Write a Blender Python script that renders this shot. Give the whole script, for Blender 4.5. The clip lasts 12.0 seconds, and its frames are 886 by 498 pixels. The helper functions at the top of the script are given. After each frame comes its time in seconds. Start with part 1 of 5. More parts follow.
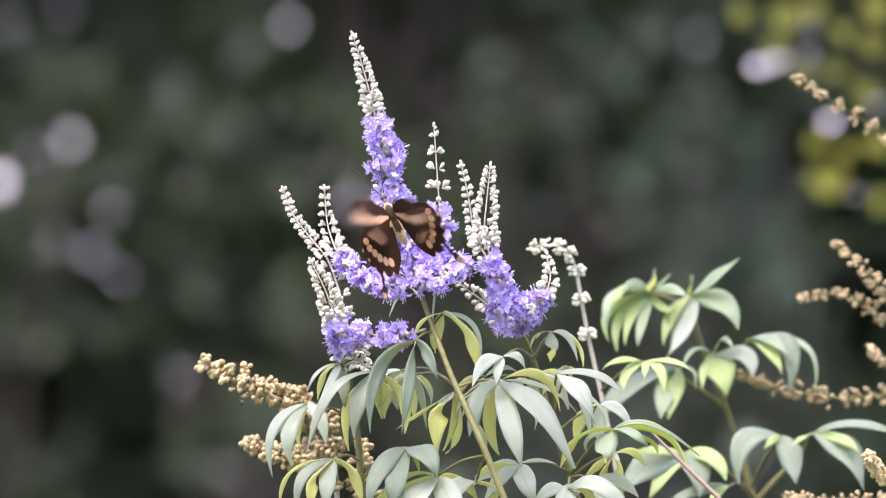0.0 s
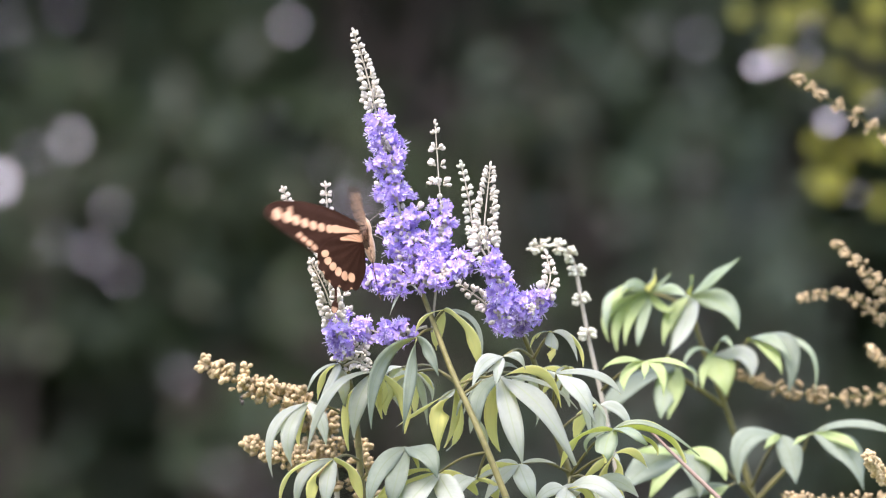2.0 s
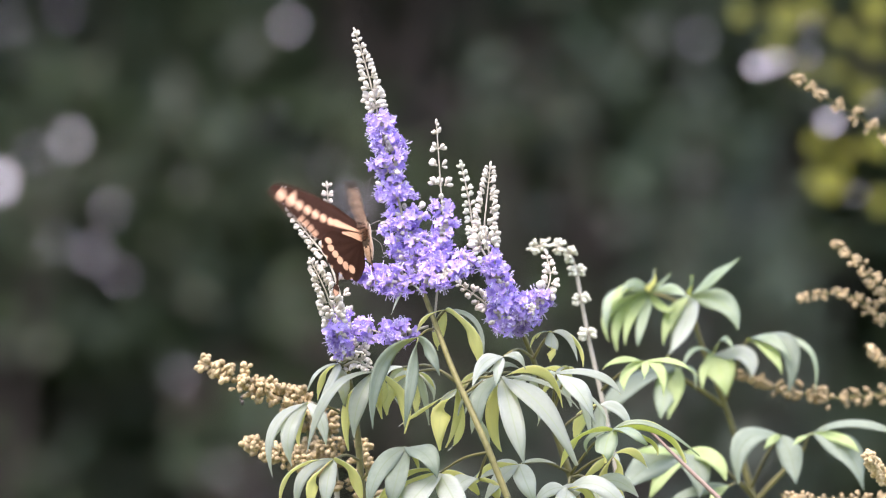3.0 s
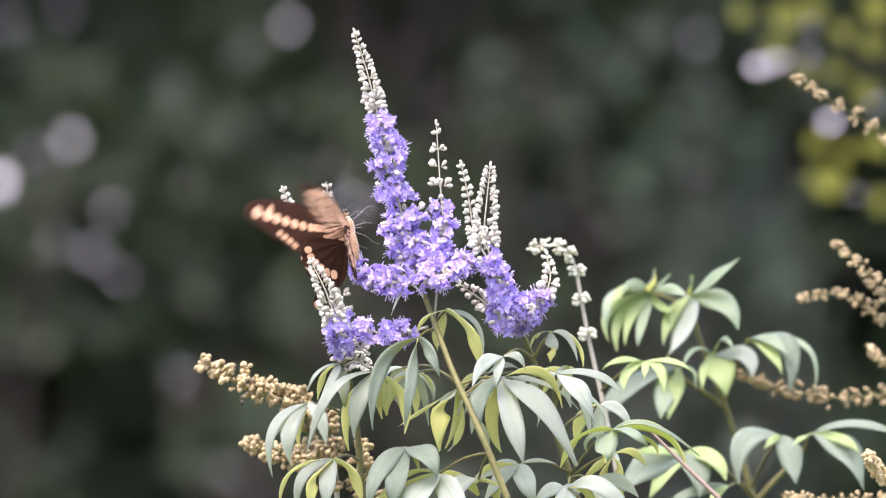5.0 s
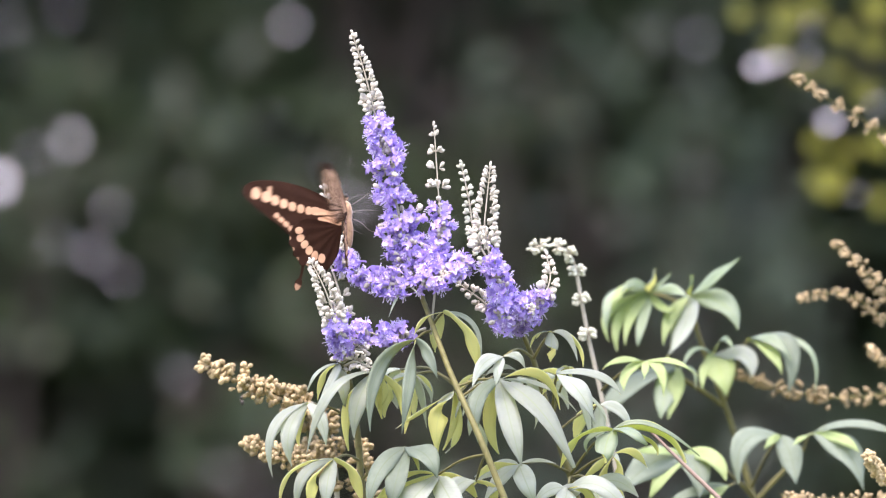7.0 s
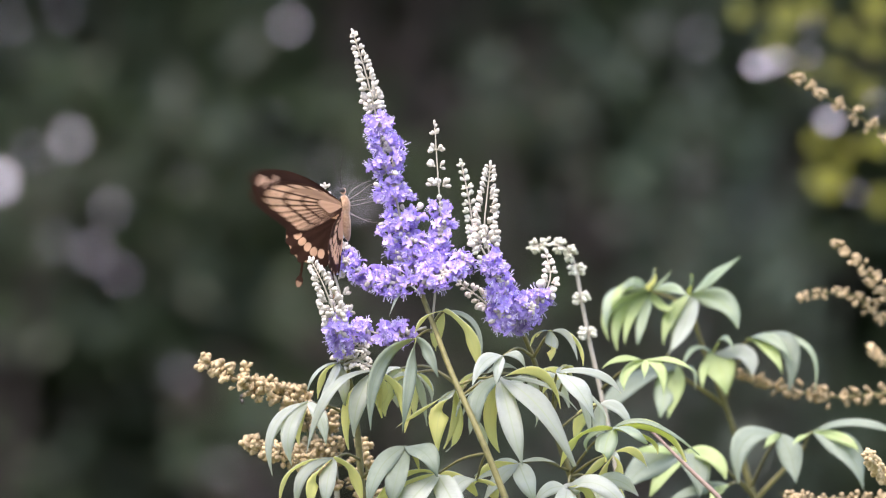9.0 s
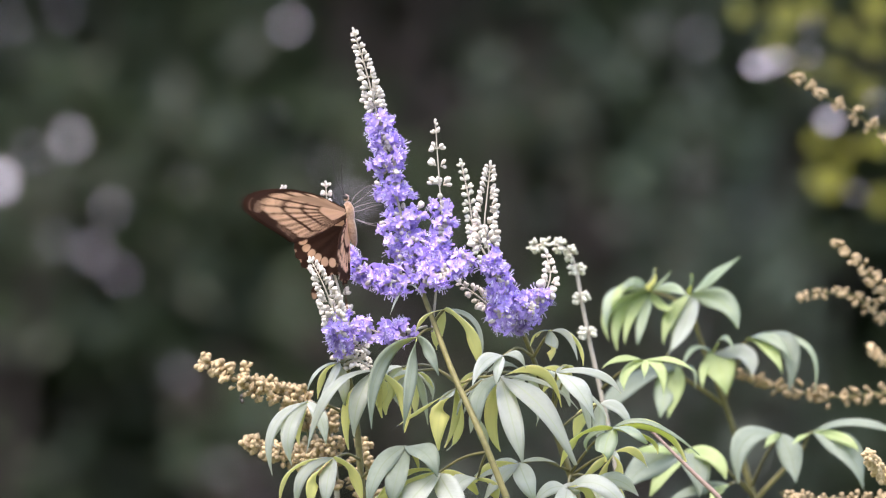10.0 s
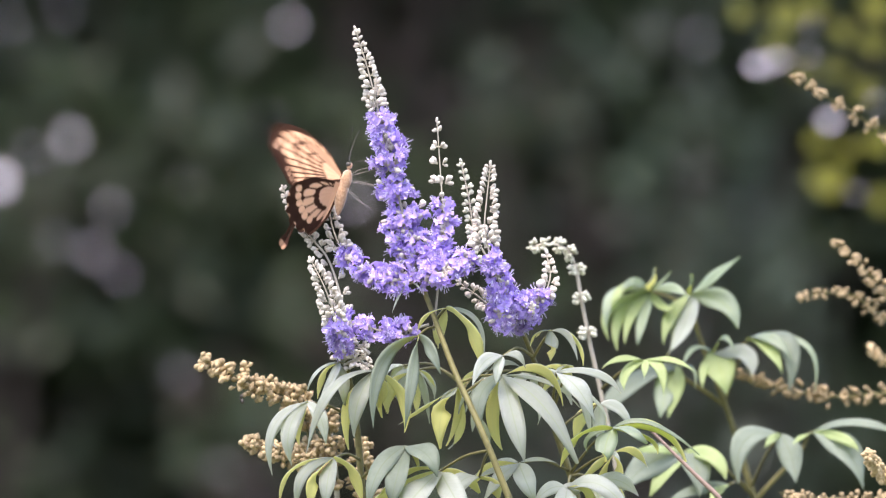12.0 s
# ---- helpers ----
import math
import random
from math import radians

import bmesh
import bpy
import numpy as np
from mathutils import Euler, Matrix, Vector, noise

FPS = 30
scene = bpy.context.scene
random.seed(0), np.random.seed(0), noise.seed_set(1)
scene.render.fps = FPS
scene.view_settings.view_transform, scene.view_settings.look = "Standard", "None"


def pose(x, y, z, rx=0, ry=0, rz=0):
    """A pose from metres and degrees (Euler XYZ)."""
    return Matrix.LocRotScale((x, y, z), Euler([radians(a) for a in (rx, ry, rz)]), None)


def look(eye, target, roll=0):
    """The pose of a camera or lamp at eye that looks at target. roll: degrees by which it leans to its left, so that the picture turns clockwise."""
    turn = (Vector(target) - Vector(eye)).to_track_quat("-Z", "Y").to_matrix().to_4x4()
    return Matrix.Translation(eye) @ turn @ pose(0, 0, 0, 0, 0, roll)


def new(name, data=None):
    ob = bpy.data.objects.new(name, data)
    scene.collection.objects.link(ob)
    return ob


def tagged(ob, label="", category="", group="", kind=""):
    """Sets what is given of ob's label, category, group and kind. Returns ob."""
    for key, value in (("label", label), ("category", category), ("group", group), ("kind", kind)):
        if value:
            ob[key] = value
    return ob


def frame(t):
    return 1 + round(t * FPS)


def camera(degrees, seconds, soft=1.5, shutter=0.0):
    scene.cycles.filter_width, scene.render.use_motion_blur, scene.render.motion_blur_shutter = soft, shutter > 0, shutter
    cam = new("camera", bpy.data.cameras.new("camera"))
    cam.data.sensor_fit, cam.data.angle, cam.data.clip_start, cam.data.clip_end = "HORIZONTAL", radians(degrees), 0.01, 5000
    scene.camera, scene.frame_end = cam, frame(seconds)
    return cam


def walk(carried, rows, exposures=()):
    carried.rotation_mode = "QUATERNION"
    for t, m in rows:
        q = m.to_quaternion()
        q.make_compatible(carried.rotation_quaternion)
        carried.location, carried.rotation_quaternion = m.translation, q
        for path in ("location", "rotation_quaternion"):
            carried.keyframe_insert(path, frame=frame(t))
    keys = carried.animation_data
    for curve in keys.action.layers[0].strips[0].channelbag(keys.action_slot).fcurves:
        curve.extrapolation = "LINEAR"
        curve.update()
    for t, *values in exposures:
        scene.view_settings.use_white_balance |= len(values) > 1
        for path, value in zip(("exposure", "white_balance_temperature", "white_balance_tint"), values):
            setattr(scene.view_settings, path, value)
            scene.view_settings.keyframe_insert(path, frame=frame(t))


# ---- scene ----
import collections

SECONDS = 12.0

# ---- camera: a long lens on a tripod, focused on the flower spikes ----
cam = camera(5.0, SECONDS, soft=1.15, shutter=0.6)
cam.data.dof.use_dof = True
cam.data.dof.focus_distance = 5.965
cam.data.dof.aperture_fstop = 10.2
EYE = (0.0, -6.0, 1.6)
walk(cam, [(0.0, look(EYE, (0, 0, 1.6))), (7.0, look(EYE, (0, 0, 1.6))), (9.0, look(EYE, (0, 0, 1.5994))), (12.0, look(EYE, (0, 0, 1.5993)))],
     exposures=[(0.0, 2.13, 6650, 20), (7.0, 2.11, 6650, 20), (9.5, 1.99, 6650, 20), (12.0, 1.91, 6650, 20)])

# ---- light: bright overcast ----
world = bpy.data.worlds.new("world")
scene.world = world
world.use_nodes = True
SUN_EL, SUN_AZ = radians(70), radians(212)
sky = world.node_tree.nodes.new("ShaderNodeTexSky")
sky.sky_type = 'NISHITA'
sky.sun_disc = False
sky.sun_elevation, sky.sun_rotation = SUN_EL, SUN_AZ
sky.dust_density = 3.0
background = world.node_tree.nodes["Background"]
background.inputs["Strength"].default_value = 0.15
world.node_tree.links.new(sky.outputs["Color"], background.inputs["Color"])
sun_data = bpy.data.lights.new("sun", 'SUN')
sun_data.energy, sun_data.angle, sun_data.color = 1.5, radians(50), (1.0, 0.95, 0.88)
sun = new("sun", sun_data)
sun_way = Vector((math.sin(SUN_AZ) * math.cos(SUN_EL), math.cos(SUN_AZ) * math.cos(SUN_EL), math.sin(SUN_EL)))
sun.matrix_world = look(sun_way * 50, (0, 0, 0))


# ---- materials ----
def material(name, colour, colour2, scale=200.0, rough=0.6, spec=0.4, translucent=None, through_part=0.0, bump=0.15, vary=0.15, sheen=0.0):
    """Grain between two colours at two scales, a shift of value from piece to piece, and light through thin parts."""
    mat = bpy.data.materials.new(name)
    mat.use_nodes = True
    nt = mat.node_tree
    n, l = nt.nodes, nt.links
    bsdf = n["Principled BSDF"]
    coord = n.new("ShaderNodeTexCoord")
    fine = n.new("ShaderNodeTexNoise")
    fine.inputs["Scale"].default_value, fine.inputs["Detail"].default_value = scale, 4
    broad = n.new("ShaderNodeTexNoise")
    broad.inputs["Scale"].default_value, broad.inputs["Detail"].default_value = scale * 0.17, 2
    l.new(coord.outputs["Object"], fine.inputs["Vector"])
    l.new(coord.outputs["Object"], broad.inputs["Vector"])
    both = n.new("ShaderNodeMath")
    both.operation = 'MULTIPLY_ADD'
    l.new(fine.outputs["Fac"], both.inputs[0])
    both.inputs[1].default_value = 0.5
    half = n.new("ShaderNodeMath")
    half.operation = 'MULTIPLY'
    l.new(broad.outputs["Fac"], half.inputs[0])
    half.inputs[1].default_value = 0.5
    l.new(half.outputs[0], both.inputs[2])
    ramp = n.new("ShaderNodeValToRGB")
    ramp.color_ramp.elements[0].position, ramp.color_ramp.elements[1].position = 0.36, 0.64
    ramp.color_ramp.elements[0].color, ramp.color_ramp.elements[1].color = (*colour, 1), (*colour2, 1)
    l.new(both.outputs[0], ramp.inputs[0])
    info = n.new("ShaderNodeObjectInfo")
    value = n.new("ShaderNodeMapRange")
    value.inputs["To Min"].default_value, value.inputs["To Max"].default_value = 1 - vary, 1 + vary
    l.new(info.outputs["Random"], value.inputs["Value"])
    hsv = n.new("ShaderNodeHueSaturation")
    l.new(value.outputs[0], hsv.inputs["Value"])
    l.new(ramp.outputs["Color"], hsv.inputs["Color"])
    l.new(hsv.outputs["Color"], bsdf.inputs["Base Color"])
    bsdf.inputs["Roughness"].default_value = rough
    bsdf.inputs["Specular IOR Level"].default_value = spec
    if sheen:
        bsdf.inputs["Sheen Weight"].default_value = sheen
    bmp = n.new("ShaderNodeBump")
    bmp.inputs["Strength"].default_value = bump
    bmp.inputs["Distance"].default_value = 0.1 / scale
    l.new(fine.outputs["Fac"], bmp.inputs["Height"])
    l.new(bmp.outputs["Normal"], bsdf.inputs["Normal"])
    if translucent:
        tr = n.new("ShaderNodeBsdfTranslucent")
        tr.inputs["Color"].default_value = (*translucent, 1)
        mix = n.new("ShaderNodeMixShader")
        mix.inputs[0].default_value = through_part
        l.new(bsdf.outputs[0], mix.inputs[1])
        l.new(tr.outputs[0], mix.inputs[2])
        l.new(mix.outputs[0], n["Material Output"].inputs["Surface"])
    return mat


def wing_material(name, dark, light, shine, through_part):
    """Dark scales and pale bands, laid out by the wing's own pigment attribute."""
    mat = material(name, dark, tuple(c * 1.5 for c in dark), 900, 0.9, 0.06, shine, through_part, 0.2, 0.0)
    nt = mat.node_tree
    bsdf = nt.nodes["Principled BSDF"]
    att = nt.nodes.new("ShaderNodeAttribute")
    att.attribute_name = "pigment"
    base = bsdf.inputs["Base Color"].links[0].from_socket
    mix = nt.nodes.new("ShaderNodeMix")
    mix.data_type = 'RGBA'
    nt.links.new(att.outputs["Fac"], mix.inputs["Factor"])
    nt.links.new(base, mix.inputs["A"])
    mix.inputs["B"].default_value = (*light, 1)
    nt.links.new(mix.outputs["Result"], bsdf.inputs["Base Color"])
    return mat


def add_veins(mat, colour):
    """A pale midrib and faint side veins, by the leaflet's own lengthwise and crosswise measure."""
    nt = mat.node_tree
    n, l = nt.nodes, nt.links
    bsdf = n["Principled BSDF"]
    base = bsdf.inputs["Base Color"].links[0].from_socket

    def attribute(name):
        node = n.new("ShaderNodeAttribute")
        node.attribute_name = name
        return node.outputs["Fac"]

    def math_node(kind, a, b):
        node = n.new("ShaderNodeMath")
        node.operation = kind
        for socket, v in zip(node.inputs, (a, b)):
            if isinstance(v, (int, float)):
                socket.default_value = v
            else:
                l.new(v, socket)
        return node.outputs[0]

    rib = n.new("ShaderNodeMapRange")
    rib.inputs["From Min"].default_value, rib.inputs["From Max"].default_value = 0.10, 0.03
    l.new(attribute("across"), rib.inputs["Value"])
    slant = math_node('SUBTRACT', math_node('MULTIPLY', attribute("along"), 15.0), math_node('MULTIPLY', attribute("across"), 2.2))
    wave = math_node('SINE', math_node('MULTIPLY', slant, 6.283), 0)
    side = n.new("ShaderNodeMapRange")
    side.inputs["From Min"].default_value, side.inputs["From Max"].default_value = 0.86, 1.0
    side.inputs["To Max"].default_value = 0.30
    l.new(wave, side.inputs["Value"])
    mix = n.new("ShaderNodeMix")
    mix.data_type = 'RGBA'
    l.new(math_node('MAXIMUM', math_node('MULTIPLY', rib.outputs[0], 0.7), side.outputs[0]), mix.inputs["Factor"])
    l.new(base, mix.inputs["A"])
    mix.inputs["B"].default_value = (*colour, 1)
    l.new(mix.outputs["Result"], bsdf.inputs["Base Color"])


LEAF = material("leaf_upper", (0.212, 0.240, 0.234), (0.270, 0.300, 0.292), 260, 0.72, 0.28, (0.74, 0.80, 0.60), 0.32, 0.12, 0.24)
# darker copy of the leaf skin, with shade put into its colour
SHADED_LEAF = material("shaded_leaf_upper", (0.112, 0.142, 0.112), (0.152, 0.184, 0.148), 260, 0.68, 0.28, (0.45, 0.55, 0.25), 0.16, 0.12, 0.15)
YOUNG_LEAF = material("young_leaf_upper", (0.148, 0.190, 0.142), (0.192, 0.238, 0.190), 260, 0.52, 0.45, (0.54, 0.70, 0.24), 0.28, 0.12, 0.24)
LEAF_UNDER = material("leaf_under", (0.66, 0.62, 0.25), (0.75, 0.70, 0.33), 260, 0.7, 0.25, (0.98, 0.95, 0.42), 0.74, 0.12, 0.12)
# young leaf skin, yellowed in its colour to look lit from behind
YOUNG_LIT_THROUGH = material("young_leaf_lit_through", (0.200, 0.260, 0.110), (0.265, 0.325, 0.160), 260, 0.6, 0.36, (0.52, 0.66, 0.22), 0.30, 0.12, 0.2)
add_veins(YOUNG_LIT_THROUGH, (0.23, 0.28, 0.10))
add_veins(LEAF, (0.16, 0.21, 0.11))
add_veins(SHADED_LEAF, (0.10, 0.13, 0.08))
add_veins(YOUNG_LEAF, (0.17, 0.22, 0.09))
add_veins(LEAF_UNDER, (0.50, 0.50, 0.30))
BUD = material("downy_bud", (0.54, 0.49, 0.42), (0.74, 0.69, 0.61), 700, 0.95, 0.1, (0.60, 0.56, 0.45), 0.15, 0.2, 0.12)
BUD_GREEN = material("green_bud", (0.56, 0.56, 0.44), (0.68, 0.67, 0.56), 700, 0.95, 0.1, (0.5, 0.55, 0.25), 0.15, 0.2, 0.12)
PETAL = material("lavender_petal", (0.33, 0.235, 0.64), (0.76, 0.615, 0.95), 300, 0.6, 0.2, (0.45, 0.32, 0.92), 0.26, 0.15, 0.45)
STAMEN = material("pale_stamen", (0.55, 0.50, 0.75), (0.7, 0.65, 0.85), 500, 0.6, 0.3)
STEM = material("green_stem", (0.090, 0.085, 0.028), (0.160, 0.145, 0.052), 300, 0.6, 0.35)
PALE_STEM = material("downy_stem", (0.36, 0.33, 0.26), (0.48, 0.44, 0.36), 300, 0.8, 0.2)
TWIG = material("reddish_twig", (0.22, 0.155, 0.125), (0.32, 0.23, 0.19), 300, 0.7, 0.25)
FRUIT = material("dry_fruit", (0.28, 0.214, 0.115), (0.50, 0.391, 0.230), 330, 0.75, 0.25, None, 0, 0.3, 0.3)
BODY = material("butterfly_body", (0.26, 0.155, 0.085), (0.50, 0.32, 0.20), 900, 0.95, 0.1, None, 0, 0.9, 0, 0.5)
BODY_BACK = material("butterfly_back", (0.03, 0.02, 0.012), (0.06, 0.04, 0.022), 900, 0.85, 0.2, None, 0, 0.4, 0)
CHITIN = material("dark_chitin", (0.02, 0.016, 0.014), (0.05, 0.04, 0.03), 900, 0.4, 0.5)
PALE_LEG = material("pale_leg", (0.30, 0.27, 0.23), (0.42, 0.38, 0.33), 900, 0.5, 0.4)
WING_UP = wing_material("wing_upper_scales", (0.026, 0.0125, 0.0085), (0.62, 0.375, 0.24), (0.35, 0.2, 0.09), 0.07)
WING_LOW = wing_material("wing_under_scales", (0.028, 0.0135, 0.009), (0.80, 0.47, 0.28), (0.50, 0.28, 0.14), 0.14)
# woods foliage: shade put into the first colour, light into the second
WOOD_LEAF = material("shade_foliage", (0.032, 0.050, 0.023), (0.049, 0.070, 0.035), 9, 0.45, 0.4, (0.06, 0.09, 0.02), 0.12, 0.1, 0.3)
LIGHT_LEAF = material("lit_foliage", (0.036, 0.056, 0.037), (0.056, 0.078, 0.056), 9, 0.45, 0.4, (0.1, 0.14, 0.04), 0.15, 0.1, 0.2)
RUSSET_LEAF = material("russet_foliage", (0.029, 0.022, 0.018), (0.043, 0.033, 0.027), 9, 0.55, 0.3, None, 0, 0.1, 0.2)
GLINT_LEAF = material("sky_glint_leaf", (0.56, 0.53, 0.60), (0.72, 0.69, 0.78), 60, 0.4, 0.5)
YELLOW_LEAF = material("yellow_green_leaf", (0.075, 0.088, 0.006), (0.135, 0.140, 0.008), 60, 0.5, 0.2, (0.2, 0.2, 0.02), 0.25)
BARK = material("bark", (0.031, 0.026, 0.023), (0.052, 0.044, 0.039), 22, 0.9, 0.2, None, 0, 0.6)
EARTH = material("leaf_litter", (0.06, 0.05, 0.03), (0.08, 0.11, 0.04), 3, 0.95, 0.1, None, 0, 0.5)


# ---- building helpers ----
def empty(name, at, label, category, group=""):
    ob = new(name)
    ob.location = at
    ob.empty_display_size = 0.05
    return tagged(ob, label, category, group)


def part(name, bm, mats, parent, label=""):
    """Links a bmesh or mesh, given in world places, as one mesh object under a thing or part."""
    if isinstance(bm, bmesh.types.BMesh):
        me = bpy.data.meshes.new(name)
        bm.to_mesh(me)
        bm.free()
    else:
        me = bm
    if not me.materials:
        for m in mats if isinstance(mats, (list, tuple)) else (mats,):
            me.materials.append(m)
    ob = new(name, me)
    if parent is not None:
        ob.parent = parent
        if parent.data is None:
            ob.matrix_parent_inverse = Matrix.Translation(-parent.location)
    if label:
        ob["label"] = label
    return ob


def smooth(bm):
    for f in bm.faces:
        f.smooth = True
    return bm


def curve3(points, n):
    """n + 1 points on a smooth curve through the given ones."""
    pts = [Vector(p) for p in points]
    pts = [pts[0] * 2 - pts[1]] + pts + [pts[-1] * 2 - pts[-2]]
    spans = len(pts) - 3
    out = []
    for i in range(n + 1):
        u = min(i / n * spans, spans - 1e-6)
        k = int(u)
        u -= k
        a, b, c, d = pts[k:k + 4]
        out.append(0.5 * (2 * b + (c - a) * u + (2 * a - 5 * b + 4 * c - d) * u * u + (3 * b - a - 3 * c + d) * u ** 3))
    return out


def tube(bm, pts, r0, r1, sides=8, mat=0):
    """A tapered tube along points, closed at both ends."""
    rings = []
    for i, p in enumerate(pts):
        t = (pts[min(i + 1, len(pts) - 1)] - pts[max(i - 1, 0)]).normalized()
        a = t.orthogonal().normalized() if i == 0 else (a - t * a.dot(t)).normalized()
        b = t.cross(a)
        r = r0 + (r1 - r0) * i / (len(pts) - 1)
        rings.append([bm.verts.new(p + (a * math.cos(q) + b * math.sin(q)) * r) for q in [2 * math.pi * k / sides for k in range(sides)]])
    for u, v in zip(rings, rings[1:]):
        for k in range(sides):
            f = bm.faces.new((u[k], u[(k + 1) % sides], v[(k + 1) % sides], v[k]))
            f.smooth, f.material_index = True, mat
    for ring in (rings[0][::-1], rings[-1]):
        f = bm.faces.new(ring)
        f.material_index = mat
    return bm


def blob(bm, m, mat=0, u=8, v=6):
    """An ellipsoid: the unit ball under the matrix m."""
    made = bmesh.ops.create_uvsphere(bm, u_segments=u, v_segments=v, radius=1.0, matrix=m)
    for f in {f for w in made["verts"] for f in w.link_faces}:
        f.smooth, f.material_index = True, mat


def mesh_of(bm, name, *mats):
    me = bpy.data.meshes.new(name)
    bm.to_mesh(me)
    bm.free()
    for m in mats:
        me.materials.append(m)
    return me


def aim(at, way, spin=0.0, size=1.0):
    """A pose whose z axis points along way."""
    q = Vector(way).to_track_quat('Z', 'Y').to_matrix().to_4x4()
    return Matrix.Translation(at) @ q @ Matrix.Rotation(spin, 4, 'Z') @ Matrix.Scale(size, 4)


# ---- pieces of the flower spikes: their z axis points away from the stalk ----
def petal(bm, m, length, width, spread, curl):
    """A lobe that leaves the tube's rim, leaning out by spread and curling back at its tip."""
    rows = []
    for i in range(4):
        u = i / 3
        w = width * (0.55, 1.0, 0.95, 0.4)[i] / 2
        lean = spread + curl * u
        x = 0.0014 + length * u * math.sin(lean)
        z = length * u * math.cos(lean)
        rows.append([bm.verts.new(m @ Vector((x - 0.12 * width * abs(k), k * w, z + 0.25 * width * abs(k)))) for k in (-1, 0, 1)])
    for a, b in zip(rows, rows[1:]):
        for k in range(2):
            f = bm.faces.new((a[k], a[k + 1], b[k + 1], b[k]))
            f.smooth, f.material_index = True, 0


def flower_mesh(seed):
    """A two-lipped flower: downy calyx, widening tube, five lobes with a longer lower lip, and stamens that stick out."""
    rng = random.Random(seed)
    bm = bmesh.new()
    tube(bm, [Vector((0, 0, -0.0008)), Vector((0, 0, 0.0006)), Vector((0, 0, 0.0026))], 0.0006, 0.0014, 6, 1)
    bend = rng.uniform(-0.0006, 0.0006)
    tube(bm, [Vector((0, 0, 0.002)), Vector((bend, 0, 0.004)), Vector((2 * bend, 0, 0.0058))], 0.0010, 0.0019, 7, 0)
    top = Matrix.Translation((2 * bend, 0, 0.0055))
    for k in range(5):
        lip = k == 0
        turn = Matrix.Rotation(2 * math.pi * k / 5 + rng.uniform(-0.2, 0.2), 4, 'Z')
        petal(bm, top @ turn, (0.0040 if lip else 0.0026) * rng.uniform(0.85, 1.2), (0.0038 if lip else 0.0026), rng.uniform(0.5, 1.0), rng.uniform(0.1, 0.9))
    for k in range(4):
        a = 2 * math.pi * k / 4 + 0.5
        end = Vector((0.0014 * math.cos(a) + 2 * bend - 0.0006, 0.0014 * math.sin(a), 0.0096 + rng.uniform(-0.001, 0.0012)))
        tube(bm, [Vector((2 * bend, 0, 0.005)), end], 0.0002, 0.00016, 4, 2)
        blob(bm, Matrix.Translation(end) @ Matrix.Scale(0.00034, 4), 3 if k == 0 else 2, 5, 3)
    return mesh_of(bm, "flower", PETAL, BUD, STAMEN, CHITIN)


def bud_mesh(seed, mat):
    """A club-shaped bud on a short foot."""
    rng = random.Random(seed)
    bm = bmesh.new()
    tube(bm, [Vector((0, 0, -0.0012)), Vector((0, 0, 0.0008))], 0.00045, 0.0008, 5, 1)
    r = 0.00148
    blob(bm, Matrix.Translation((0, 0, 0.0021)) @ Matrix.Diagonal((r, r * rng.uniform(0.8, 1.0), r * rng.uniform(1.1, 1.4), 1)), 0, 7, 6)
    blob(bm, Matrix.Translation((rng.uniform(-0.0004, 0.0004), 0, 0.0034)) @ Matrix.Diagonal((r * 0.5, r * 0.5, r * 0.5, 1)), 0, 6, 4)
    return mesh_of(bm, "bud", mat, PALE_STEM)


def fruit_mesh(seed):
    """A round dry fruit in its calyx cup, with a blunt tip."""
    bm = bmesh.new()
    r = 0.00165
    tube(bm, [Vector((0, 0, -0.0022)), Vector((0, 0, 0.0)), Vector((0, 0, 0.0011))], 0.0004, 0.0016, 7)
    blob(bm, Matrix.Translation((0, 0, 0.0013)) @ Matrix.Diagonal((r, r, r * 1.05, 1)), 0, 8, 6)
    blob(bm, Matrix.Translation((0, 0, 0.0031)) @ Matrix.Diagonal((r * 0.22, r * 0.22, r * 0.3, 1)), 0, 5, 3)
    return mesh_of(bm, "fruit", FRUIT)


FLOWERS = [flower_mesh(i) for i in range(6)]
BUDS = [bud_mesh(10 + i, BUD) for i in range(4)]
GREEN_BUDS = [bud_mesh(20 + i, BUD_GREEN) for i in range(4)]
FRUITS = [fruit_mesh(i) for i in range(2)]


